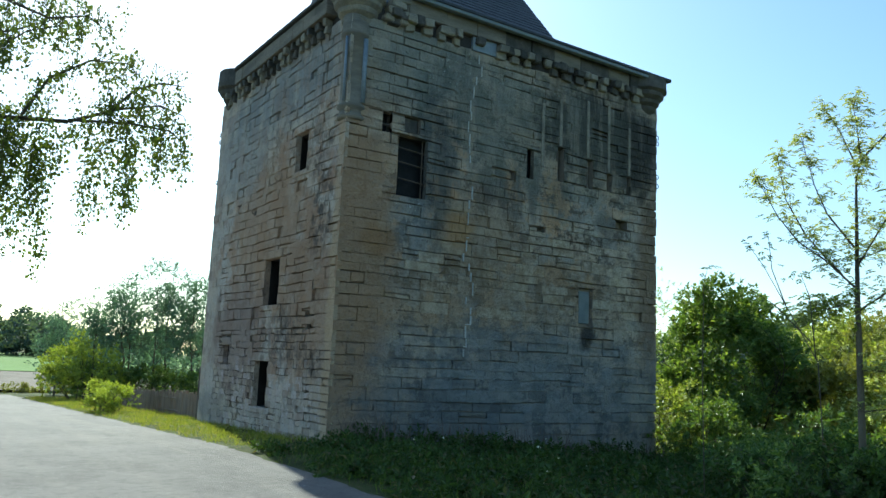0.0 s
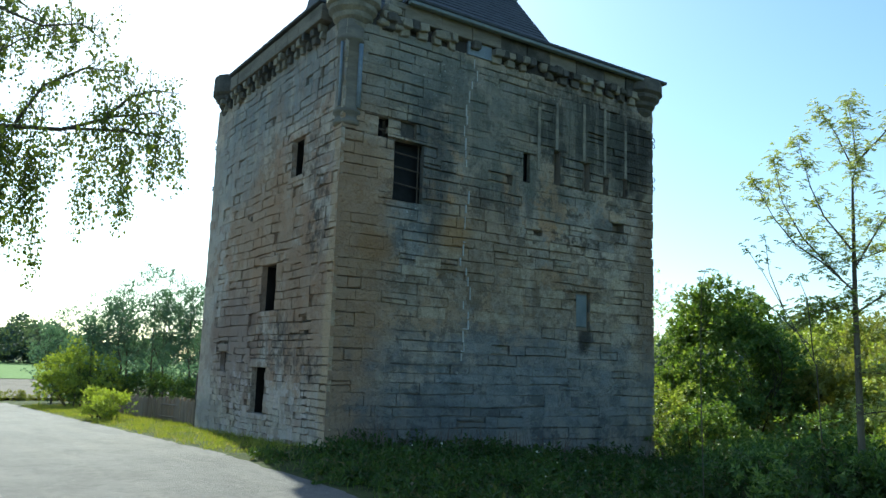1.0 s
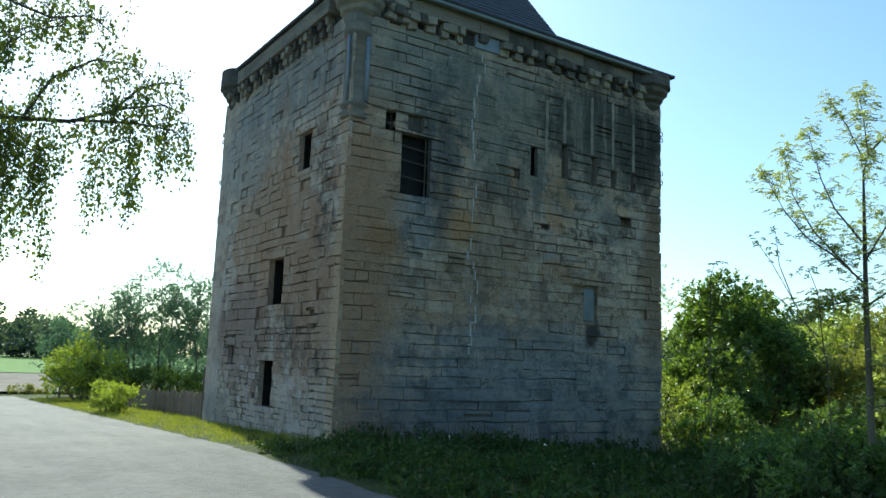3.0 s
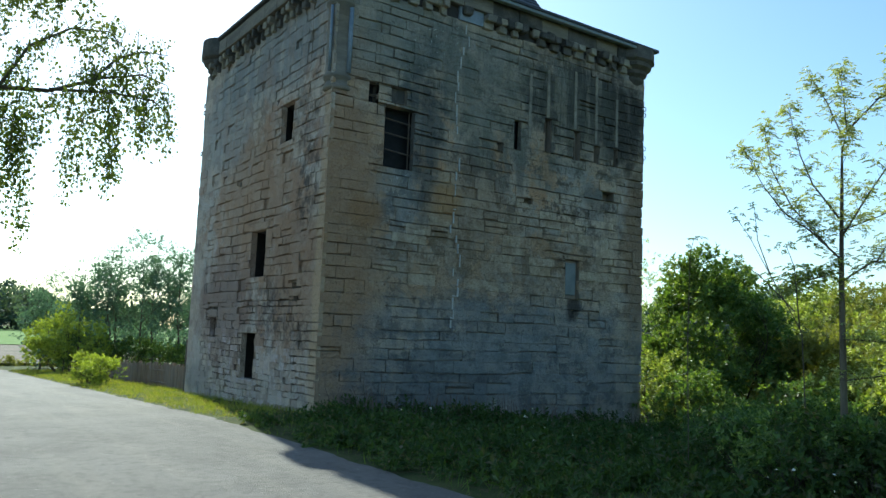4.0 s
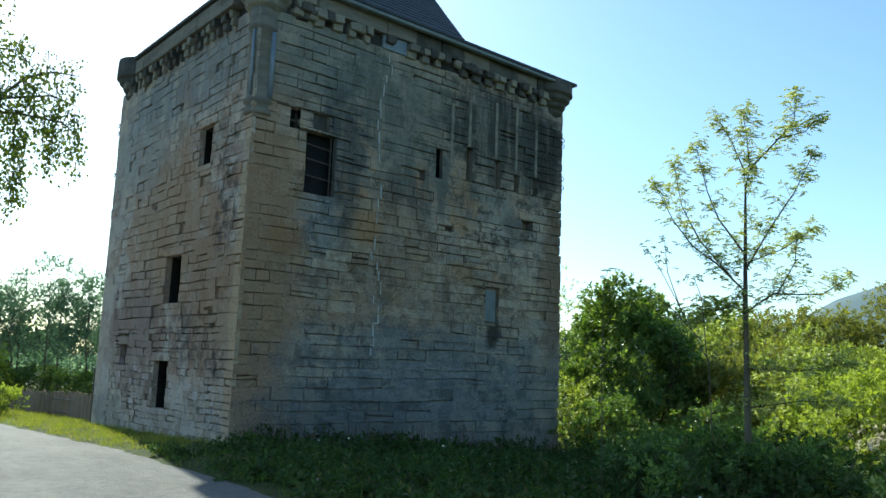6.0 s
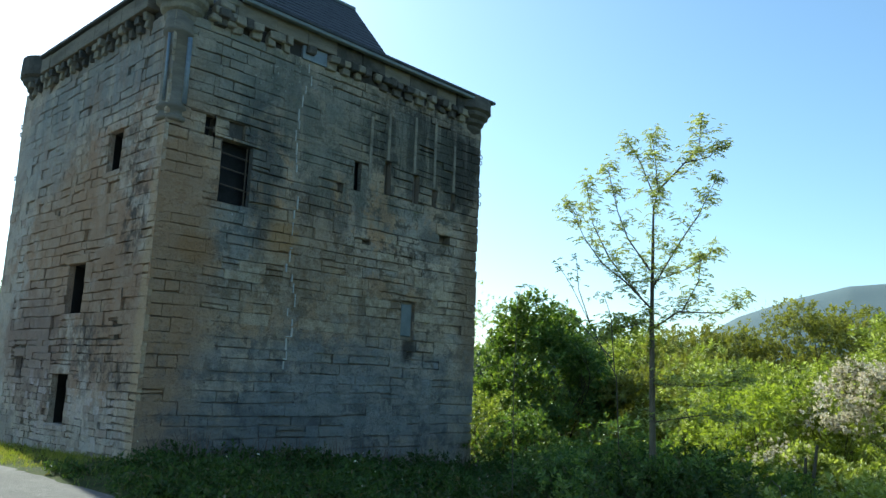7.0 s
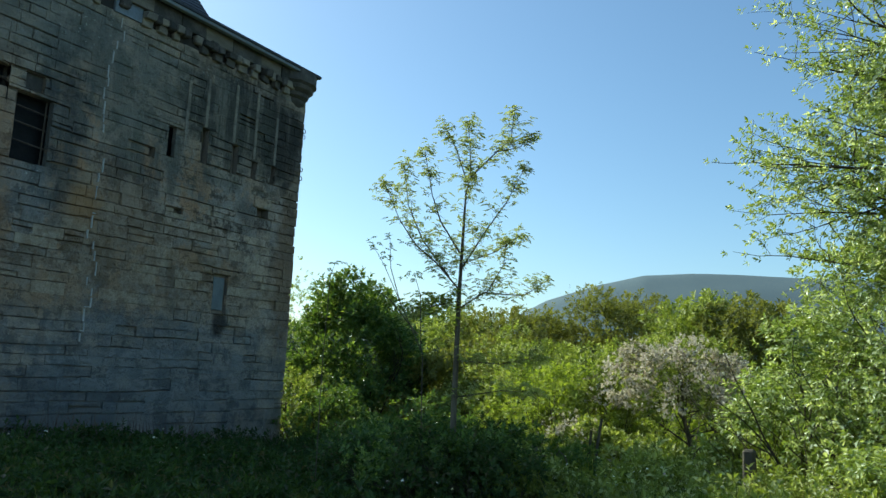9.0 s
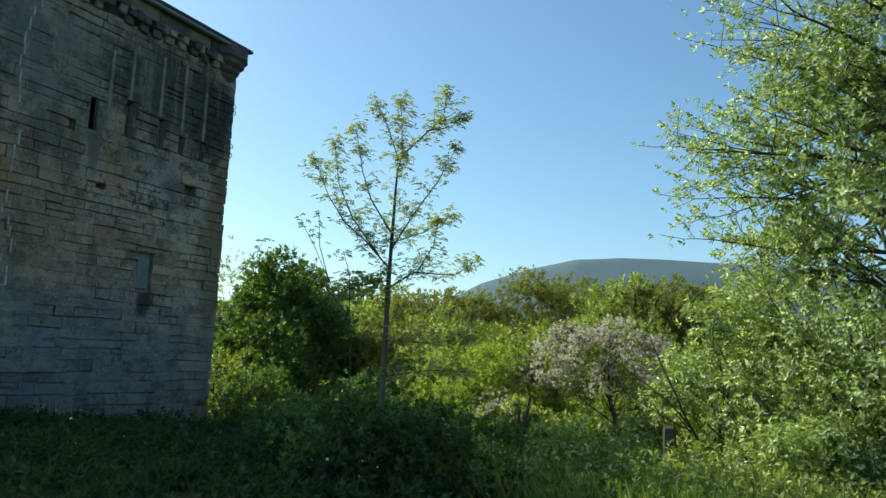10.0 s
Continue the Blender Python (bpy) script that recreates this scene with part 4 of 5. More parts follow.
v, f = tubes(limb([on_ash(0.02, -2.6), on_ash(0.0, 1.2, 0.05), on_ash(0.0, 4.4)], 0.06, 0.036), 8)
raw("trunk", v, f, BARK_PALE, ash)
segs, spots = [], []
for i, path in enumerate(ASH_LIMBS):
    tilt = rnd.uniform(-0.7, 0.7) if i else 0.0
    pts = [on_ash(s, z, tilt * abs(s - path[0][0])) for s, z in path]
    r0 = 0.034 if i == 0 else (0.016 if len(path) > 3 else 0.011)
    segs += limb(pts, r0, 0.004)
    for a, b in zip(pts, pts[1:]):
        for _ in range(max(2, int((b - a).length * 19))):
            t = rnd.random()
            p = a.lerp(b, t)
            q = p + Vector((rnd.gauss(0, 0.1), rnd.gauss(0, 0.1), rnd.gauss(0.06, 0.07)))
            if i > 0 or p.z > 3.6:
                segs.append((p, q, 0.004, 0.002))
                spots.append(q)
    spots += [pts[-1]] * 5 + [pts[-2].lerp(pts[-1], 0.5)] * 3
v, f = tubes(segs, 5)
raw("limb", v, f, BARK, ash)["kind"] = "stuff"


def compound(places, reach, leaflet, material, parent, per=9, droop=0.35):
    """Feathered leaves: pairs of leaflets along a drooping stalk."""
    places = np.array([tuple(p) for p in places])
    n = len(places)
    out = unit(n)
    out[:, 2] = np.abs(out[:, 2]) * 0.4 - 0.1
    pos, axis = [], []
    for i in range(per):
        t = 0.25 + 0.75 * (i // 2) / (per // 2)
        stem = places + out * reach * t + np.array([0, 0, -droop * reach * t * t])
        side = np.cross(out, [0, 0, 1.0]) * (1 if i % 2 else -1)
        pos.append(stem)
        axis.append(out * 0.7 + side * (0.8 if i < per - 1 else 0) + np.array([0, 0, -0.25]) + 0.25 * unit(n))
    pos, axis = np.concatenate(pos), np.concatenate(axis)
    v, f = leaves(pos, axis, leaflet * rng.uniform(0.6, 1.2, len(pos)), 0.38, side=np.tile([0, 0, 1.0], (len(pos), 1)) + 0.6 * unit(len(pos)))
    return raw("crown", v, f, material, parent)


compound([p + Vector((rnd.gauss(0, 0.05), rnd.gauss(0, 0.05), rnd.gauss(0, 0.045))) for p in spots * 5], 0.11, 0.054, LEAF_ASH, ash)
low = [on_ash(rnd.gauss(-0.85, 0.5), rnd.gauss(3.95, 0.3), rnd.gauss(0, 0.4)) for _ in range(150)]
compound(low, 0.12, 0.07, LEAF_YELLOW, ash)

# bare leaning sapling beside it
sap = thing("sapling", "thin leaning sapling with few new leaves", "sapling", (*spot(33.0, 11.8), float(ground_z(*spot(33.0, 11.8)))))
sx, sy = spot(33.0, 11.8)
segs, ends = [], []
for path in ([(-2.3, -2.4), (-2.35, 2.0), (-2.3, 4.4), (-2.2, 4.75)], [(0.5, -2.4), (0.35, 2.4), (-0.35, 3.8), (-0.85, 4.8), (-1.2, 5.35)], [(-0.35, 3.8), (-0.65, 4.7), (-0.72, 5.55)], [(0.2, 2.9), (-0.6, 3.8), (-1.2, 4.2)], [(0.3, 2.5), (0.2, 4.0), (0.0, 4.6)]):
    pts = [Vector((sx, sy, 1.96 + (z - 1.96) * 0.55)) + right * s * 0.55 for s, z in path]
    segs += limb(pts, 0.009, 0.003)
    ends += [pts[-1]] * 5 + [a.lerp(pts[-1], rnd.random()) for a in pts[-2:-1] for _ in range(7)]
v, f = tubes(segs, 5)
raw("stem", v, f, BARK, sap)
compound([p + Vector((rnd.gauss(0, 0.05), rnd.gauss(0, 0.05), rnd.gauss(0, 0.05))) for p in ends], 0.09, 0.055, LEAF_ASH, sap)

# large round dark bush beside the tower, and shoots in front of it
bush("round_bush", "large rounded dense dark green bush", spot(36.8, 30.5), (2.5, 2.5, 3.2), 30000, 0.2, LEAF_DARK, 4, lumps=110, clump=0.27, hollow=0.62)
bush("shrub", "bright green leafy shrub beside the tower wall", spot(40.4, 27.5), (1.6, 1.4, 1.45), 5000, 0.14, LEAF_MID, 5, lumps=60)
# shaded shrubs: the dark leaf colour carries part of the shade
bush("shrub", "low green leafy shrub below the dark bush", spot(38.2, 25.5), (1.5, 1.3, 1.1), 4000, 0.13, LEAF_DARK, 6, lumps=60)
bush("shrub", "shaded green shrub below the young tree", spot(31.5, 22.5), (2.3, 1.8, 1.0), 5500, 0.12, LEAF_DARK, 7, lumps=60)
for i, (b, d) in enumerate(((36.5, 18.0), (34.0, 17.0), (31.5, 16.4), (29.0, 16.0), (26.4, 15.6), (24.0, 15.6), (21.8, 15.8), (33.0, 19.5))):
    bush("shaded_shrub", "leafy green shrub, coloured dark for the shade of the tower", spot(b, d), (1.25, 1.1, 0.5 + 0.08 * (i % 3)), 3000, 0.115, LEAF_DARK, 180 + i, lumps=34, clump=0.3, group="shaded shrubs")

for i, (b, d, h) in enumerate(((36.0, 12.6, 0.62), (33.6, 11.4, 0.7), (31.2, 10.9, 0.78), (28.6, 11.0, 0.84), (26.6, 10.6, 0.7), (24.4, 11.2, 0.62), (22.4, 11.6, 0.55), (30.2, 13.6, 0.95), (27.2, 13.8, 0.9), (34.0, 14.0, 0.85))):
    # darker leaves towards the tower's shadow, lighter ones to the right
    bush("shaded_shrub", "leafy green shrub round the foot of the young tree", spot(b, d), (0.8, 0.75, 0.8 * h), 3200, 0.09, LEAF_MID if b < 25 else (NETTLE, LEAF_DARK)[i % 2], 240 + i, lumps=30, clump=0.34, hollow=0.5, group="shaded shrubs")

# hawthorn in fading blossom
HX, HY = spot(14.0, 20.5)
haw = tree("hawthorn_tree", "spreading small hawthorn tree with fading pinkish-white blossom", (HX + 0.4, HY - 0.5), 3.6, (HX, HY, 1.7), (1.8, 1.8, 1.2), 4500, 0.1, LEAF_MID, 12, 0.1, lumps=70, limbs=12, clump=0.22, hollow=0.35)
pos, out = crown_points(2300, (HX, HY, 1.95), (1.85, 1.85, 1.15), 75, 13, 0.6, 0.2)
v, f = sprays(pos, out, 0.075, 6, 0.85, 0.0, 0.3)
raw("blossom", v, f, BLOSSOM, haw, "pinkish-white fading blossom")
for i, (b, d, radii) in enumerate(((18.6, 21.5, (1.3, 1.3, 1.5)), (20.2, 19.5, (0.9, 0.9, 0.9)))):
    ob = bush("hawthorn_bush", "light green hawthorn bush flecked with white blossom", spot(b, d), radii, 6500, 0.12, LEAF_MID, 62 + i, lumps=40, hollow=0.6, group="hawthorn bushes")
    pos, out = crown_points(330, (*spot(b, d), float(ground_z(*spot(b, d))) + radii[2]), [1.05 * r for r in radii], 16, 70 + i, 0.8, 0.3)
    v, f = sprays(pos, out, 0.07, 6, 0.85, 0.0, 0.3)
    raw("blossom", v, f, BLOSSOM, ob, "pinkish-white fading blossom")

# thickets between and behind
THICKET = [  # bearing, distance, radii, leaf material, leaf size
    (27.5, 33, (3.2, 3.0, 2.0), LEAF_OLIVE, 0.16), (24.5, 31, (2.8, 2.6, 1.9), LEAF_MID, 0.16), (22.0, 36, (3.0, 3.0, 1.9), LEAF_OLIVE, 0.17),
    (21.0, 29, (2.5, 2.5, 1.5), LEAF_MID, 0.14), (18.6, 30, (2.6, 2.6, 1.8), LEAF_MID, 0.15), (24.5, 26, (2.2, 2.1, 1.25), LEAF_MID, 0.12),
    (20.8, 22, (1.9, 1.9, 1.1), LEAF_YELLOW, 0.11), (26.8, 28, (2.3, 2.0, 1.35), LEAF_MID, 0.13), (16.0, 33, (3.0, 3.0, 2.0), LEAF_MID, 0.16),
    (17.8, 19.0, (1.6, 1.6, 0.8), LEAF_MID, 0.11), (10.0, 24, (2.0, 2.0, 1.4), LEAF_YELLOW, 0.13), (9.0, 16.5, (1.5, 1.5, 0.9), LEAF_MID, 0.11),
    (4.5, 15.5, (1.8, 1.6, 0.85), LEAF_YELLOW, 0.11), (13.5, 15.2, (1.6, 1.3, 0.55), LEAF_MID, 0.1), (-1.5, 15.5, (1.8, 1.6, 1.0), LEAF_MID, 0.11),
    (22.8, 25, (2.1, 2.1, 1.3), LEAF_YELLOW, 0.12), (30.0, 30, (2.4, 2.2, 1.7), LEAF_OLIVE, 0.15), (12.0, 29, (2.3, 2.3, 1.7), LEAF_MID, 0.15),
]
for i, (b, d, radii, mat, size) in enumerate(THICKET):
    bush("thicket_bush", "tangled sunlit green thicket bush", spot(b, d), (radii[0], radii[1], radii[2] + (0.42 + 0.2 * math.sin(i * 2.3) if d > 20.5 else -0.1)), int(3300 * radii[0]), size * 1.2, mat, 40 + i, lumps=44, stems=7, group="thicket", hollow=0.7, clump=0.3)
for i, (b, d, w, h, mat) in enumerate(((18.6, 62, 5.0, 8.0, LEAF_OLIVE), (16.4, 66, 4.6, 7.8, LEAF_OLIVE), (11.8, 52, 3.6, 6.6, LEAF_MID), (13.6, 56, 3.0, 6.4, LEAF_MID), (22.6, 60, 4.4, 5.8, LEAF_OLIVE),
                                   (26.0, 56, 4.4, 5.9, LEAF_OLIVE), (9.2, 50, 3.6, 6.4, LEAF_OLIVE), (29.5, 58, 4.4, 5.9, LEAF_MID))):
    x, y = spot(b, d)
    tree("background_tree", "rounded leafy tree behind the thicket", (x, y), h, (x, y, h * 0.62), (w, w, h * 0.5), 7500, 0.3, mat, 80 + i, 0.16, lumps=120, limbs=7, clump=0.2, hollow=0.4, group="background trees")
x, y = spot(41.6, 52)
tree("bare_tree", "pale half-bare tree behind the tower", (x, y), 8.0, (x, y, 5.2), (2.2, 2.2, 3.2), 1500, 0.16, LEAF_PALE, 95, 0.1, lumps=80, limbs=12, extra=600, hollow=0.2)

# tall pale-leaved tree by the lay-by
big = thing("willow_tree", "tall broad tree with pale green leaves in loose whorls", "tree", (6.4, -19.4, float(ground_z(6.4, -19.4))))
rnd = random.Random(31)
foot = Vector((6.4, -19.4, -0.6))
spine = [foot + Vector((0.12 * math.sin(1.1 * i), 0.1 * math.cos(1.7 * i), 1.8 * i)) for i in range(8)]
v, f = tubes(limb(spine, 0.24, 0.05), 10)
raw("trunk", v, f, BARK, big)
segs, tips = [], []
for i in range(68):
    t = 0.5 + 6.3 * ((i * 0.7549) % 1.0)
    p = spine[int(t)].lerp(spine[int(t) + 1], t % 1)
    a = 2.4 * i + rnd.uniform(-0.4, 0.4)
    reach = 2.15 if t < 5.6 else 2.15 - 0.6 * (t - 5.6)
    grow(p, (math.cos(a), math.sin(a), 0.32 if t < 3.6 else 0.08), reach * rnd.uniform(0.8, 1.0), 0.062, 3, rnd, segs, tips, 0.5, 0.05)
v, f = tubes(segs, 5)
raw("limb", v, f, TWIG, big)["kind"] = "stuff"
ends = np.array([tuple(p) for p in tips])
out = (ends - np.array([6.4, -19.4, 4.0])) * np.array([1, 1, 0.3])
ends, out = np.concatenate([ends, ends[::3] + rng.normal(size=ends[::3].shape) * 0.11]), np.concatenate([out, out[::3]])
v, f = sprays(ends + rng.normal(size=ends.shape) * 0.05, out, 0.1, 7, 0.46, 0.4, 0.4)
raw("crown", v, f, LEAF_PALE, big)

for i, (b, d, radii) in enumerate(((3.8, 14.8, (1.7, 1.6, 1.95)), (-1.5, 13.8, (1.7, 1.6, 1.4)), (7.2, 15.5, (1.5, 1.5, 1.3)), (0.5, 12.6, (1.3, 1.2, 0.85)))):
    bush("sallow_bush", "pale green leafy bush below the tall tree", spot(b, d), radii, 8500, 0.115, LEAF_PALE, 60 + i, lumps=45, clump=0.28, hollow=0.6, width=0.42, group="bushes below the tall tree", droop=0.3)

# birch limbs hanging in from a tree beside the road
birch = thing("birch_tree", "weeping birch with small dark leaves on hanging twigs", "tree", (-11.6, -4.1, 0.11))
BASE, ACROSS, BACK = Vector((-6.16, -5.08, 0)), Vector((0.985, -0.174, 0)), Vector((0.174, 0.985, 0))


def on_birch(s, z, depth=0.0):
    return BASE + ACROSS * s + BACK * depth + Vector((0, 0, z))


v, f = tubes(limb([on_birch(-5.5, 0), on_birch(-5.4, 4), on_birch(-5.2, 8), on_birch(-5.0, 11)], 0.17, 0.05), 9)
raw("trunk", v, f, plain("birch_bark", (0.45, 0.43, 0.4), (0.6, 0.58, 0.55), 2.0, stretch=(0.4, 0.4, 3)), birch, "white birch bark")
rnd = random.Random(17)
segs, hang = [], []
BIRCH_LIMBS = [
    [(-5.3, 5.2), (-3.2, 5.3), (-1.7, 5.05), (-0.6, 5.15), (0.05, 5.45), (0.6, 5.6), (0.95, 5.5)],
    [(-0.6, 5.15), (0.2, 5.2), (0.75, 5.15), (1.0, 4.95)],
    [(-1.2, 5.1), (-0.9, 5.75), (-0.4, 6.15), (0.1, 6.25), (0.4, 6.0)],
    [(-5.2, 6.0), (-2.6, 6.3), (-1.6, 6.75), (-1.1, 7.1), (-0.8, 7.3)],
    [(-1.6, 6.75), (-1.0, 6.6), (-0.5, 6.75), (-0.1, 6.5)],
    [(-2.2, 5.2), (-1.7, 5.8), (-1.2, 6.2), (-0.8, 6.3)],
    [(-0.1, 5.35), (0.25, 5.8), (0.6, 6.0), (0.95, 6.05)],
    [(-2.0, 5.1), (-1.3, 4.75), (-0.9, 4.6)],
    [(-5.1, 7.5), (-2.6, 7.6), (-1.5, 7.3), (-0.9, 7.0)],
]
for i, path in enumerate(BIRCH_LIMBS):
    tilt = rnd.uniform(-0.4, 0.4)
    pts = [on_birch(s, z, tilt * (s - path[0][0])) for s, z in path]
    segs += limb(pts, 0.05 if len(path) > 5 else 0.024, 0.006)
    for a, b in zip(pts, pts[1:]):
        if (b - BASE).dot(ACROSS) < -2.4:
            continue
        for _ in range(int((b - a).length * 17) + 1):
            p = a.lerp(b, rnd.random())
            e = p + Vector((rnd.gauss(0, 0.13), rnd.gauss(0, 0.25), rnd.gauss(0.06, 0.16)))
            segs.append((p, e, 0.006, 0.004))
            hang.append((e, rnd.uniform(0.12, 0.55)))
for s, z, drop in ((-1.55, 5.0, 1.5), (-1.45, 5.0, 1.8), (-1.35, 4.95, 1.2), (-1.0, 4.9, 1.0), (-0.95, 4.7, 0.95), (-0.75, 4.9, 0.7), (-0.25, 5.1, 1.25), (-0.15, 5.1, 1.3), (0.05, 5.1, 0.9), (0.2, 5.1, 1.25), (0.28, 5.1, 1.3), (0.35, 5.1, 1.0),
                   (-1.4, 5.0, 2.3), (-0.8, 4.9, 1.9), (-1.15, 5.0, 1.7), (0.65, 5.1, 0.75), (0.85, 5.2, 0.65), (1.0, 5.0, 0.6), (-1.2, 5.0, 2.0), (-1.0, 4.9, 1.6), (-1.62, 5.0, 2.1), (0.5, 5.2, 0.6)):
    for _ in range(3):
        hang.append((on_birch(s + rnd.gauss(0, 0.05), z + rnd.gauss(0, 0.1), rnd.gauss(0, 0.3)), drop * rnd.uniform(0.75, 1.05)))
pos = []
for p, drop in hang:
    q = Vector(p)
    steps = max(2, int(drop / 0.12))
    for k in range(steps):
        n = q + Vector((rnd.gauss(0, 0.012), rnd.gauss(0, 0.012), -drop / steps))
        segs.append((q, n, 0.003, 0.0025))
        for _ in range(9):
            t = rnd.random()
            pos.append(tuple(q.lerp(n, t) + Vector((rnd.gauss(0, 0.062), rnd.gauss(0, 0.062), rnd.gauss(0, 0.03)))))
        q = n
v, f = tubes(segs, 4)
raw("limb", v, f, TWIG, birch)["kind"] = "stuff"
pos = np.array(pos)
v, f = leaves(pos, 0.7 * unit(len(pos)) + np.array([0, 0, -0.8]), 0.062 * rng.uniform(0.6, 1.2, len(pos)), 0.75)
raw("crown", v, f, LEAF_BIRCH, birch)

# north along the road
bush("hedge_bush", "large yellow-green bush at the road edge", (0.1, 32.0), (2.3, 2.2, 1.75), 9000, 0.15, LEAF_YELLOW, 21, lumps=90, clump=0.22)
bush("low_shrub", "low bright yellow-green garden shrub by the fence", (-1.45, 15.6), (0.75, 0.9, 0.6), 3600, 0.085, LEAF_YELLOW, 22, lumps=40)
bush("low_shrub", "low bright yellow-green garden shrub at the verge", (-1.6, 17.2), (0.7, 0.9, 0.66), 3600, 0.085, LEAF_YELLOW, 23, lumps=40)
for i, (x, y, h, w) in enumerate(((1.2, 35.0, 7.2, 1.3), (2.6, 34.0, 8.4, 1.5), (3.6, 36.5, 8.8, 1.5), (4.4, 33.5, 9.0, 1.5), (5.6, 35.5, 9.3, 1.6), (6.8, 34.0, 8.6, 1.6), (8.4, 37.0, 8.6, 1.8), (0.0, 40.0, 6.4, 1.6))):
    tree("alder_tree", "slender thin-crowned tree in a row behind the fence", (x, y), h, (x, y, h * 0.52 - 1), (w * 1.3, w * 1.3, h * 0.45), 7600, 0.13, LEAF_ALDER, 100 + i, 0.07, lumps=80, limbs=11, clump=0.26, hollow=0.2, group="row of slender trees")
for i in range(7):
    bush("hedge", "dark shaded undergrowth below the trees", (0.6 + 1.5 * i, 32.5 + 0.6 * (i % 2)), (1.3, 1.3, 1.15), 2600, 0.15, LEAF_DARK, 120 + i, lumps=40, group="undergrowth")
for i in range(7):
    bush("hedge", "leafy green hedge beyond the row of trees", (1.5 + 2.4 * i, 43.0 + 1.2 * (i % 2)), (1.8, 1.5, 1.75), 3000, 0.2, LEAF_ALDER, 160 + i, lumps=40, group="far hedge")
for i in range(9):
    x = -14 + 4.2 * i
    bush("field_hedge", "low brown-green hedge at the field edge", (x, 48.5), (2.4, 0.6, 0.3), 1200, 0.15, LEAF_OLIVE, 140 + i, lumps=30, stems=4, group="field hedge")

# far woods, one object
g = np.random.default_rng(77)
pos, axis = [], []
for k in range(130):
    az_far = radians(g.uniform(-14, 42))
    d = g.uniform(240, 320)
    h = g.uniform(7.0, 13.5) * (1.0 + 0.25 * math.sin(az_far * 23))
    c = np.array([-8 + d * math.sin(az_far), -17 + d * math.cos(az_far), -1.0 + h * 0.5])
    q, o = crown_points(640, c, (5.5, 5.5, h * 0.55), 26, 200 + k, 0.5, 0.3)
    pos.append(q)
    axis.append(o)
for k in range(120):
    b = radians(g.uniform(2, 44))
    d = g.uniform(90, 200)
    h = g.uniform(5.0, 8.5) * (1 + d / 400)
    c = np.array([-8 + d * math.cos(b), -17 + d * math.sin(b), -1.0 + h * 0.5])
    q, o = crown_points(420, c, (5.0, 5.0, h * 0.55), 26, 400 + k, 0.5, 0.3)
    pos.append(q)
    axis.append(o)
pos, axis = np.concatenate(pos), np.concatenate(axis)
v, f = leaves(pos, axis + 0.6 * unit(len(pos)), 1.15 * rng.uniform(0.6, 1.3, len(pos)), 0.7)
tagged(raw("far_woods", v, f, LEAF_FAR, None), "distant green belt of woodland, tinted bluish for haze", "woods", kind="stuff")


# ---- grass and weeds ----
def scatter(k, x0, x1, y0, y1, keep):
    p = np.stack([rng.uniform(x0, x1, k), rng.uniform(y0, y1, k)], 1)
    return p[keep(p[:, 0], p[:, 1])]


def blades(name, label, p, low, high, material, lean=0.35, width=0.05):
    z = lumpy(p[:, 0], p[:, 1])
    axis = np.concatenate([rng.normal(size=(len(p), 2)) * lean, np.ones((len(p), 1))], 1)
    v, f = leaves(np.column_stack([p, z - 0.02]), axis, rng.uniform(low, high, len(p)), width, 0.02)
    return tagged(raw(name, v, f, material, None), label, "grass", kind="stuff")


off_tower = lambda x, y: (x > -2.15 + 0.12 * np.sin(3 * y) + 0.08 * np.sin(7.3 * y)) & ~((x > -0.02) & (x < WX + 0.02) & (y > -0.02) & (y < WY))
# darker blades than the sunlit strip, standing in for shadow depth
blades("verge_grass", "rough green grass of the verge", scatter(22000, -2.4, 13, -22, 0, off_tower), 0.06, 0.26, GRASS_TALL)
blades("verge_grass", "sunlit yellow-green grass along the road edge", scatter(34000, -2.4, 0.8, 0, 36, lambda x, y: off_tower(x, y) & (np.sin(4.1 * x + 1.7 * y) * np.sin(3.3 * y - x) > -0.6)), 0.05, 0.22, GRASS, 0.6, 0.07)
blades("tall_grass", "tall sunlit grass below the pale-leaved tree", scatter(11000, 0.5, 12, -24, -12.8, lambda x, y: off_tower(x, y) & (np.sin(1.9 * x + 0.5) * np.sin(1.5 * y) > -0.25)), 0.3, 0.8, GRASS, 0.4, 0.04)
blades("dry_stalks", "dead brownish stalks along the wall foot", scatter(420, 0.1, 11, -1.5, -0.1, off_tower), 0.3, 1.0, STALK, 0.28, 0.02)

def weeds(name, label, spots_w, low, high, size, material, per, seed):
    """Mounds of leafy weeds."""
    pos, axis = [], []
    for k, (x, y) in enumerate(spots_w):
        h = min(1.0, (x + 2.7) / 6.0) * rng.uniform(low, high)
        q, o = crown_points(per // 6, (x, y, float(lumpy(x, y)) + 0.6 * h), (rng.uniform(0.35, 0.75), rng.uniform(0.35, 0.75), h), 9, seed + k, 0.3, 0.45)
        pos.append(q)
        axis.append(o)
    pos, axis = np.concatenate(pos), np.concatenate(axis)
    keep = off_tower(pos[:, 0], pos[:, 1])
    pos, axis = pos[keep], axis[keep]
    v, f = sprays(pos, axis, size * rng.uniform(0.6, 1.35, len(pos)), 6, 0.5, 0.15, 0.9)
    return tagged(raw(name, v, f, material, None), label, "weeds", kind="stuff")


blades("tall_grass", "tall sunlit green grass beside the lay-by", scatter(16000, 0.3, 8.5, -17.5, -11.2, lambda x, y: (np.sin(2.3 * x + y) + np.sin(1.7 * y - 0.8 * x) + 0.9 * (x - 4.2) - 0.5 * (y + 14) > rng.uniform(-1.5, 1.5, len(x)))), 0.4, 1.0, GRASS, 0.45, 0.035)
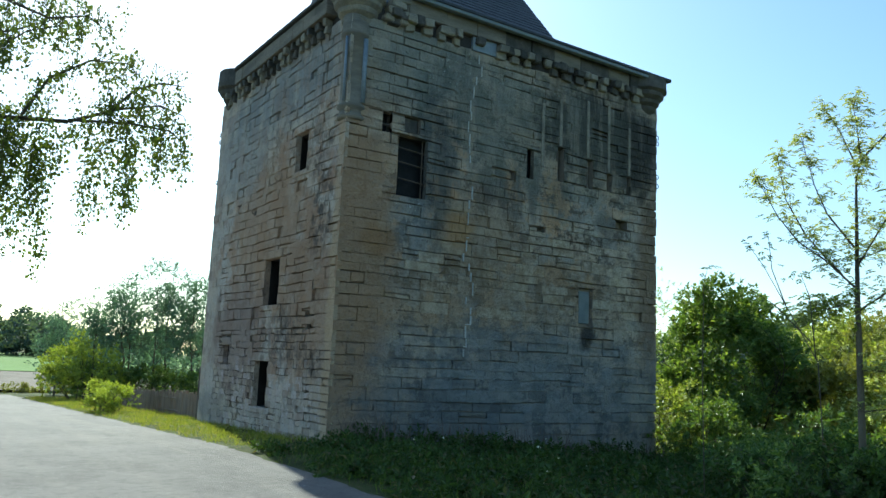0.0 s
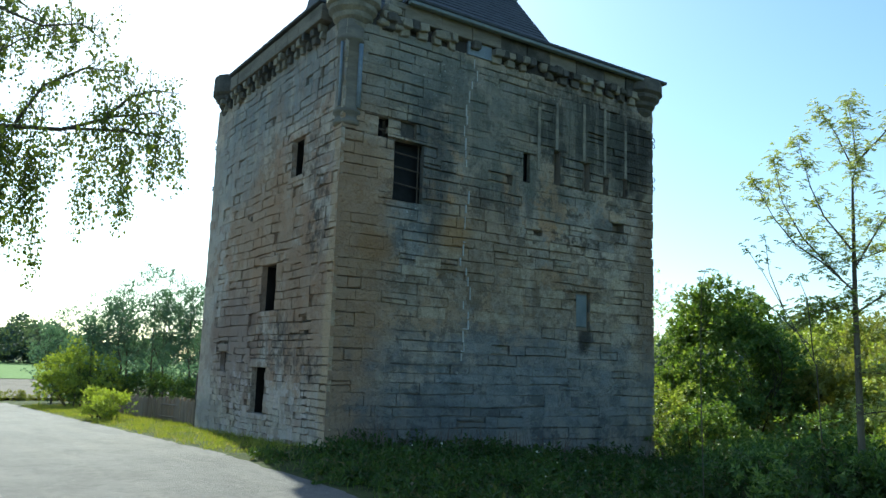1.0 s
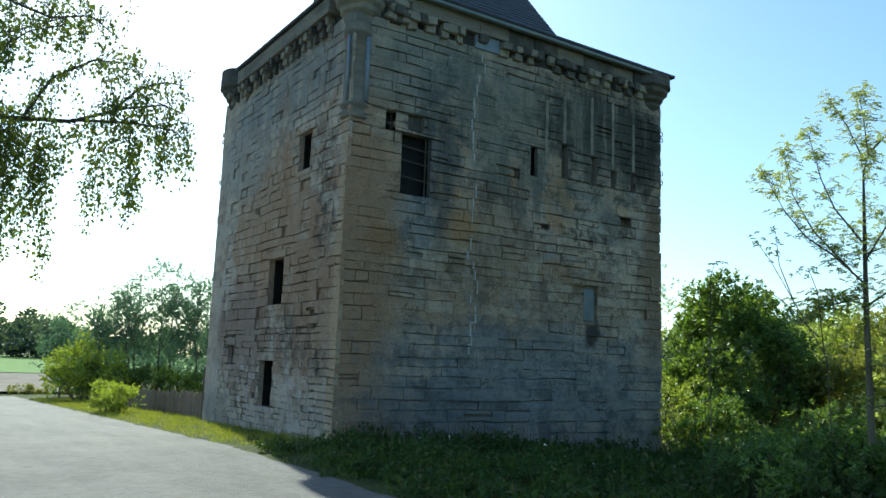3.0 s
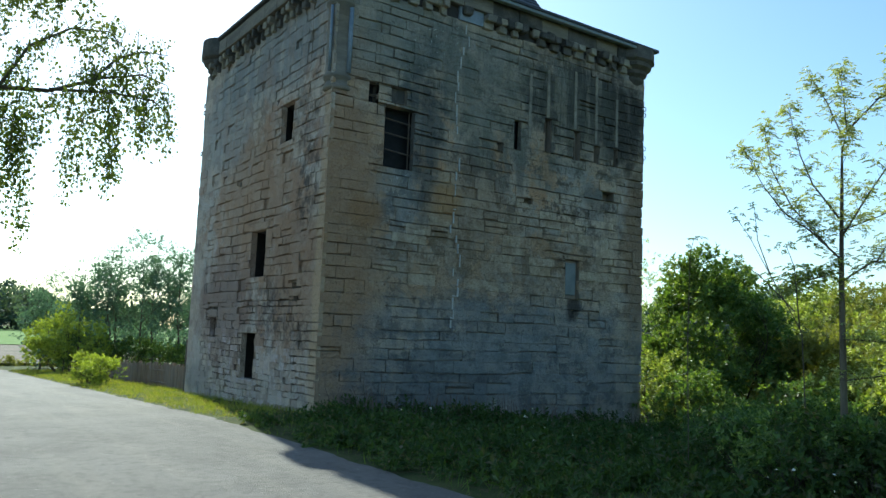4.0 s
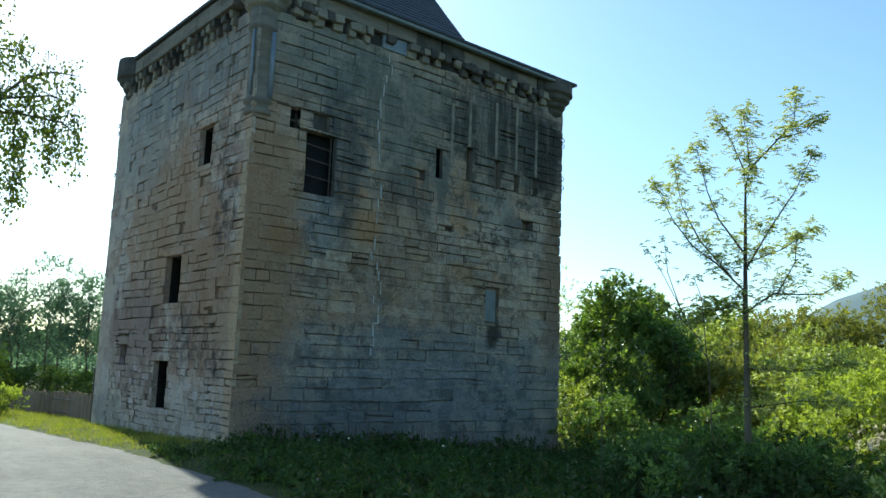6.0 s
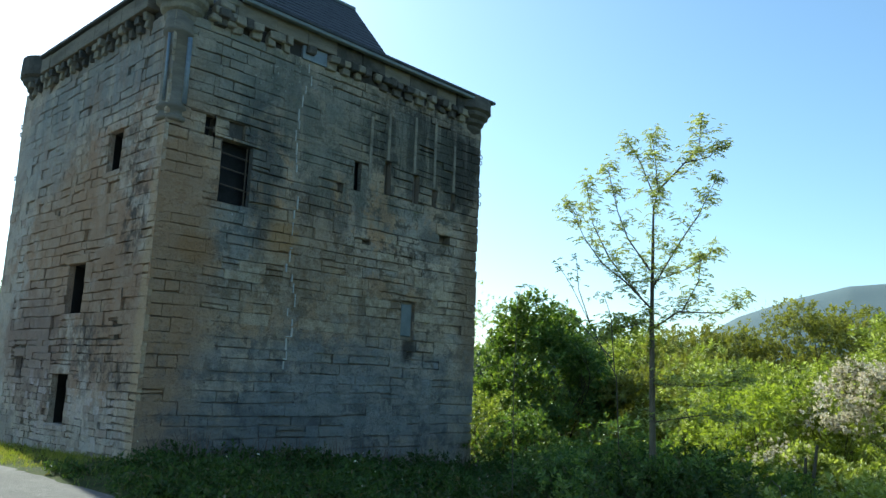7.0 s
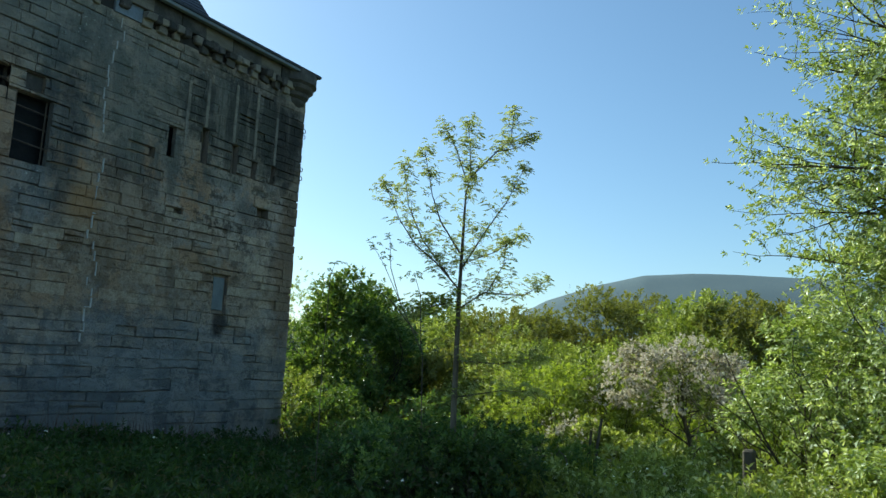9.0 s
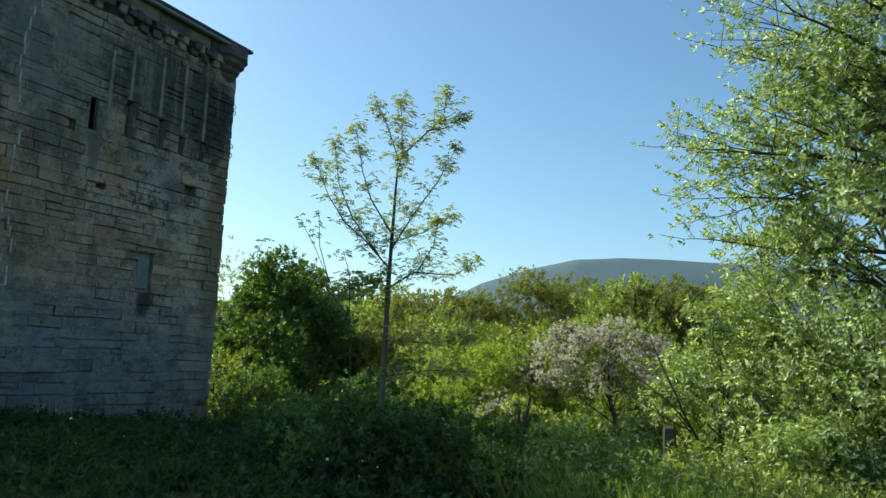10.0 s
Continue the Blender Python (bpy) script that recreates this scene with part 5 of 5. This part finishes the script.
near_post = lambda x, y: (np.degrees(np.arctan2(y + 17.2, x + 8.2)) > -2) & (np.degrees(np.arctan2(y + 17.2, x + 8.2)) < 17.5 + 1.5 * np.sin(3 * x)) & (np.hypot(x + 8.2, y + 17.2) > 8.6)
blades("tall_grass", "tall sunlit grass in front of the old fence post", scatter(9000, 0.2, 4.4, -17.6, -13.6, near_post), 0.3, 0.85, GRASS_TALL, 0.5, 0.05)
weeds("nettles", "dense green nettles and weeds, coloured dark for the tower shade", scatter(640, -2.0, 17, -14.5, -0.25, off_tower), 0.12, 0.36, 0.11, NETTLE, 210, 900)
clear = lambda x, y: abs(np.degrees(np.arctan2(y + 17, x + 8.2)) - 9.4) > 4.6
weeds("brambles", "sunlit tangle of brambles and tall weeds", scatter(190, 1.5, 14, -20.5, -12.6, lambda x, y: off_tower(x, y) & (clear(x, y) | (x > 4.6))), 0.25, 0.55, 0.1, LEAF_MID, 260, 3000)
weeds("brambles", "sunlit leafy weeds among the tall grass", scatter(120, 0.4, 4.4, -17.4, -13.8, near_post), 0.4, 0.7, 0.1, LEAF_MID, 240, 4200)
weeds("brambles", "waist-high sunlit weeds beside the old fence post", scatter(70, 2.6, 8.0, -15.6, -13.3, clear), 0.5, 0.8, 0.11, LEAF_MID, 300, 5000)
p = scatter(420, 1.0, 7.0, -16.5, -11.5, lambda x, y: np.sin(2.7 * x) * np.sin(2.2 * y + 1) > 0.1)
z = lumpy(p[:, 0], p[:, 1]) + rng.uniform(0.45, 0.95, len(p))
v, f = leaves(np.column_stack([p, z]), unit(len(p)) * np.array([1, 1, 0.3]), rng.uniform(0.03, 0.06, len(p)), 1.0)
tagged(raw("cow_parsley", v, f, FLOWER, None), "white cow parsley heads among the weeds", "flowers", kind="stuff")
p = scatter(420, -1.8, 13, -14, -0.3, lambda x, y: off_tower(x, y) & (np.sin(2.1 * x) * np.sin(1.7 * y + 1) > 0.45))
z = lumpy(p[:, 0], p[:, 1]) + rng.uniform(0.35, 0.8, len(p))
v, f = leaves(np.column_stack([p, z]), unit(len(p)) * np.array([1, 1, 0.3]), rng.uniform(0.025, 0.05, len(p)), 1.0)
tagged(raw("wild_flowers", v, f, FLOWER, None), "scattered small white umbels among the weeds", "flowers", kind="stuff")
# field gate post below the pale-leaved tree
px, py = spot(9.4, 12.6)
post_z = float(ground_z(px, py))
post = thing("fence_post", "old dark wooden fence post standing in long grass", "post", (px, py, float(ground_z(px, py))))
part("shaft", block(bmesh.new(), px - 0.09, px + 0.09, py - 0.09, py + 0.09, post_z - 0.2, post_z + 1.35, 0.03, 0.01, random.Random(2)), BARK, post)
part("brace", block(bmesh.new(), px - 0.25, px - 0.1, py + 0.05, py + 0.2, post_z - 0.2, post_z + 0.7, 0.03, 0.01, random.Random(4)), TIMBER, post)

px, py = spot(26.1, 12.3)
post_z = float(ground_z(px, py))
post = thing("fence_post", "dark wooden fence post among shaded weeds", "post", (px, py, post_z))
part("shaft", block(bmesh.new(), px - 0.075, px + 0.075, py - 0.075, py + 0.075, post_z - 0.2, post_z + 1.0, 0.025, 0.01, random.Random(6)), BARK, post)

# dark stems and arching canes in the thicket
rnd = random.Random(41)
for b, d, h, lean in ((19.5, 17.5, 1.75, 0.12), (19.9, 17.7, 1.5, -0.15)):
    x, y = spot(b, d)
    z = float(ground_z(x, y))
    stem = thing("dead_sapling", "thin dark leafless sapling standing in the thicket", "sapling", (x, y, z), "dead saplings")
    v, f = tubes(limb([(x, y, z - 0.1), (x + lean * 0.3, y, z + h * 0.5), (x + lean, y - 0.1, z + h)], 0.05, 0.03), 6)
    raw("trunk", v, f, BARK, stem)
for k in range(7):
    x, y = spot(rnd.uniform(2, 24), rnd.uniform(12.5, 16.5))
    z = float(ground_z(x, y))
    a, r = rnd.uniform(0, 6.3), rnd.uniform(0.6, 1.3)
    cane = thing("bramble_cane", "pale arching dead bramble cane", "bramble", (x, y, z), "bramble canes")
    path = [(x + r * t * math.cos(a), y + r * t * math.sin(a), z - 0.05 + 3.6 * rnd.uniform(0.9, 1.0) * t * (1.15 - t) * 0.95) for t in (0, 0.2, 0.4, 0.6, 0.8, 1.0)]
    v, f = tubes(limb(path, 0.012, 0.006), 5)
    raw("cane", v, f, TIMBER, cane)

# ---- stones of the walls ----
rects, rnd = courses(WX, SOUTH + [(7.76, 8.5, 4.38, 4.51, 0), (9.18, 9.97, 6.62, 6.99, 0)], 0.2, 0.34, 0.38, 1.05, 1)
masonry(rects, rnd, to_south, False, 0.01, STONE_S, wall_south, lambda r: r[0] < 4.2 and 0.3 < r[2] < 6.5)
dressed = [r for u0, u1, z0, z1, d in WEST[:4] for r in ((u0 - 0.1, u1 + 0.12, z0 - 0.16, z0, 0), (u0 - 0.14, u1 + 0.16, z1, z1 + 0.24, 0))]
rects, rnd = courses(WY, WEST + dressed, 0.2, 0.34, 0.26, 0.7, 2, foot=2.6)
masonry(rects, rnd, to_west, True, 0.02, STONE_W, wall_west, lambda r: r[0] < 4.0 and -0.3 < r[2] < 5.5)
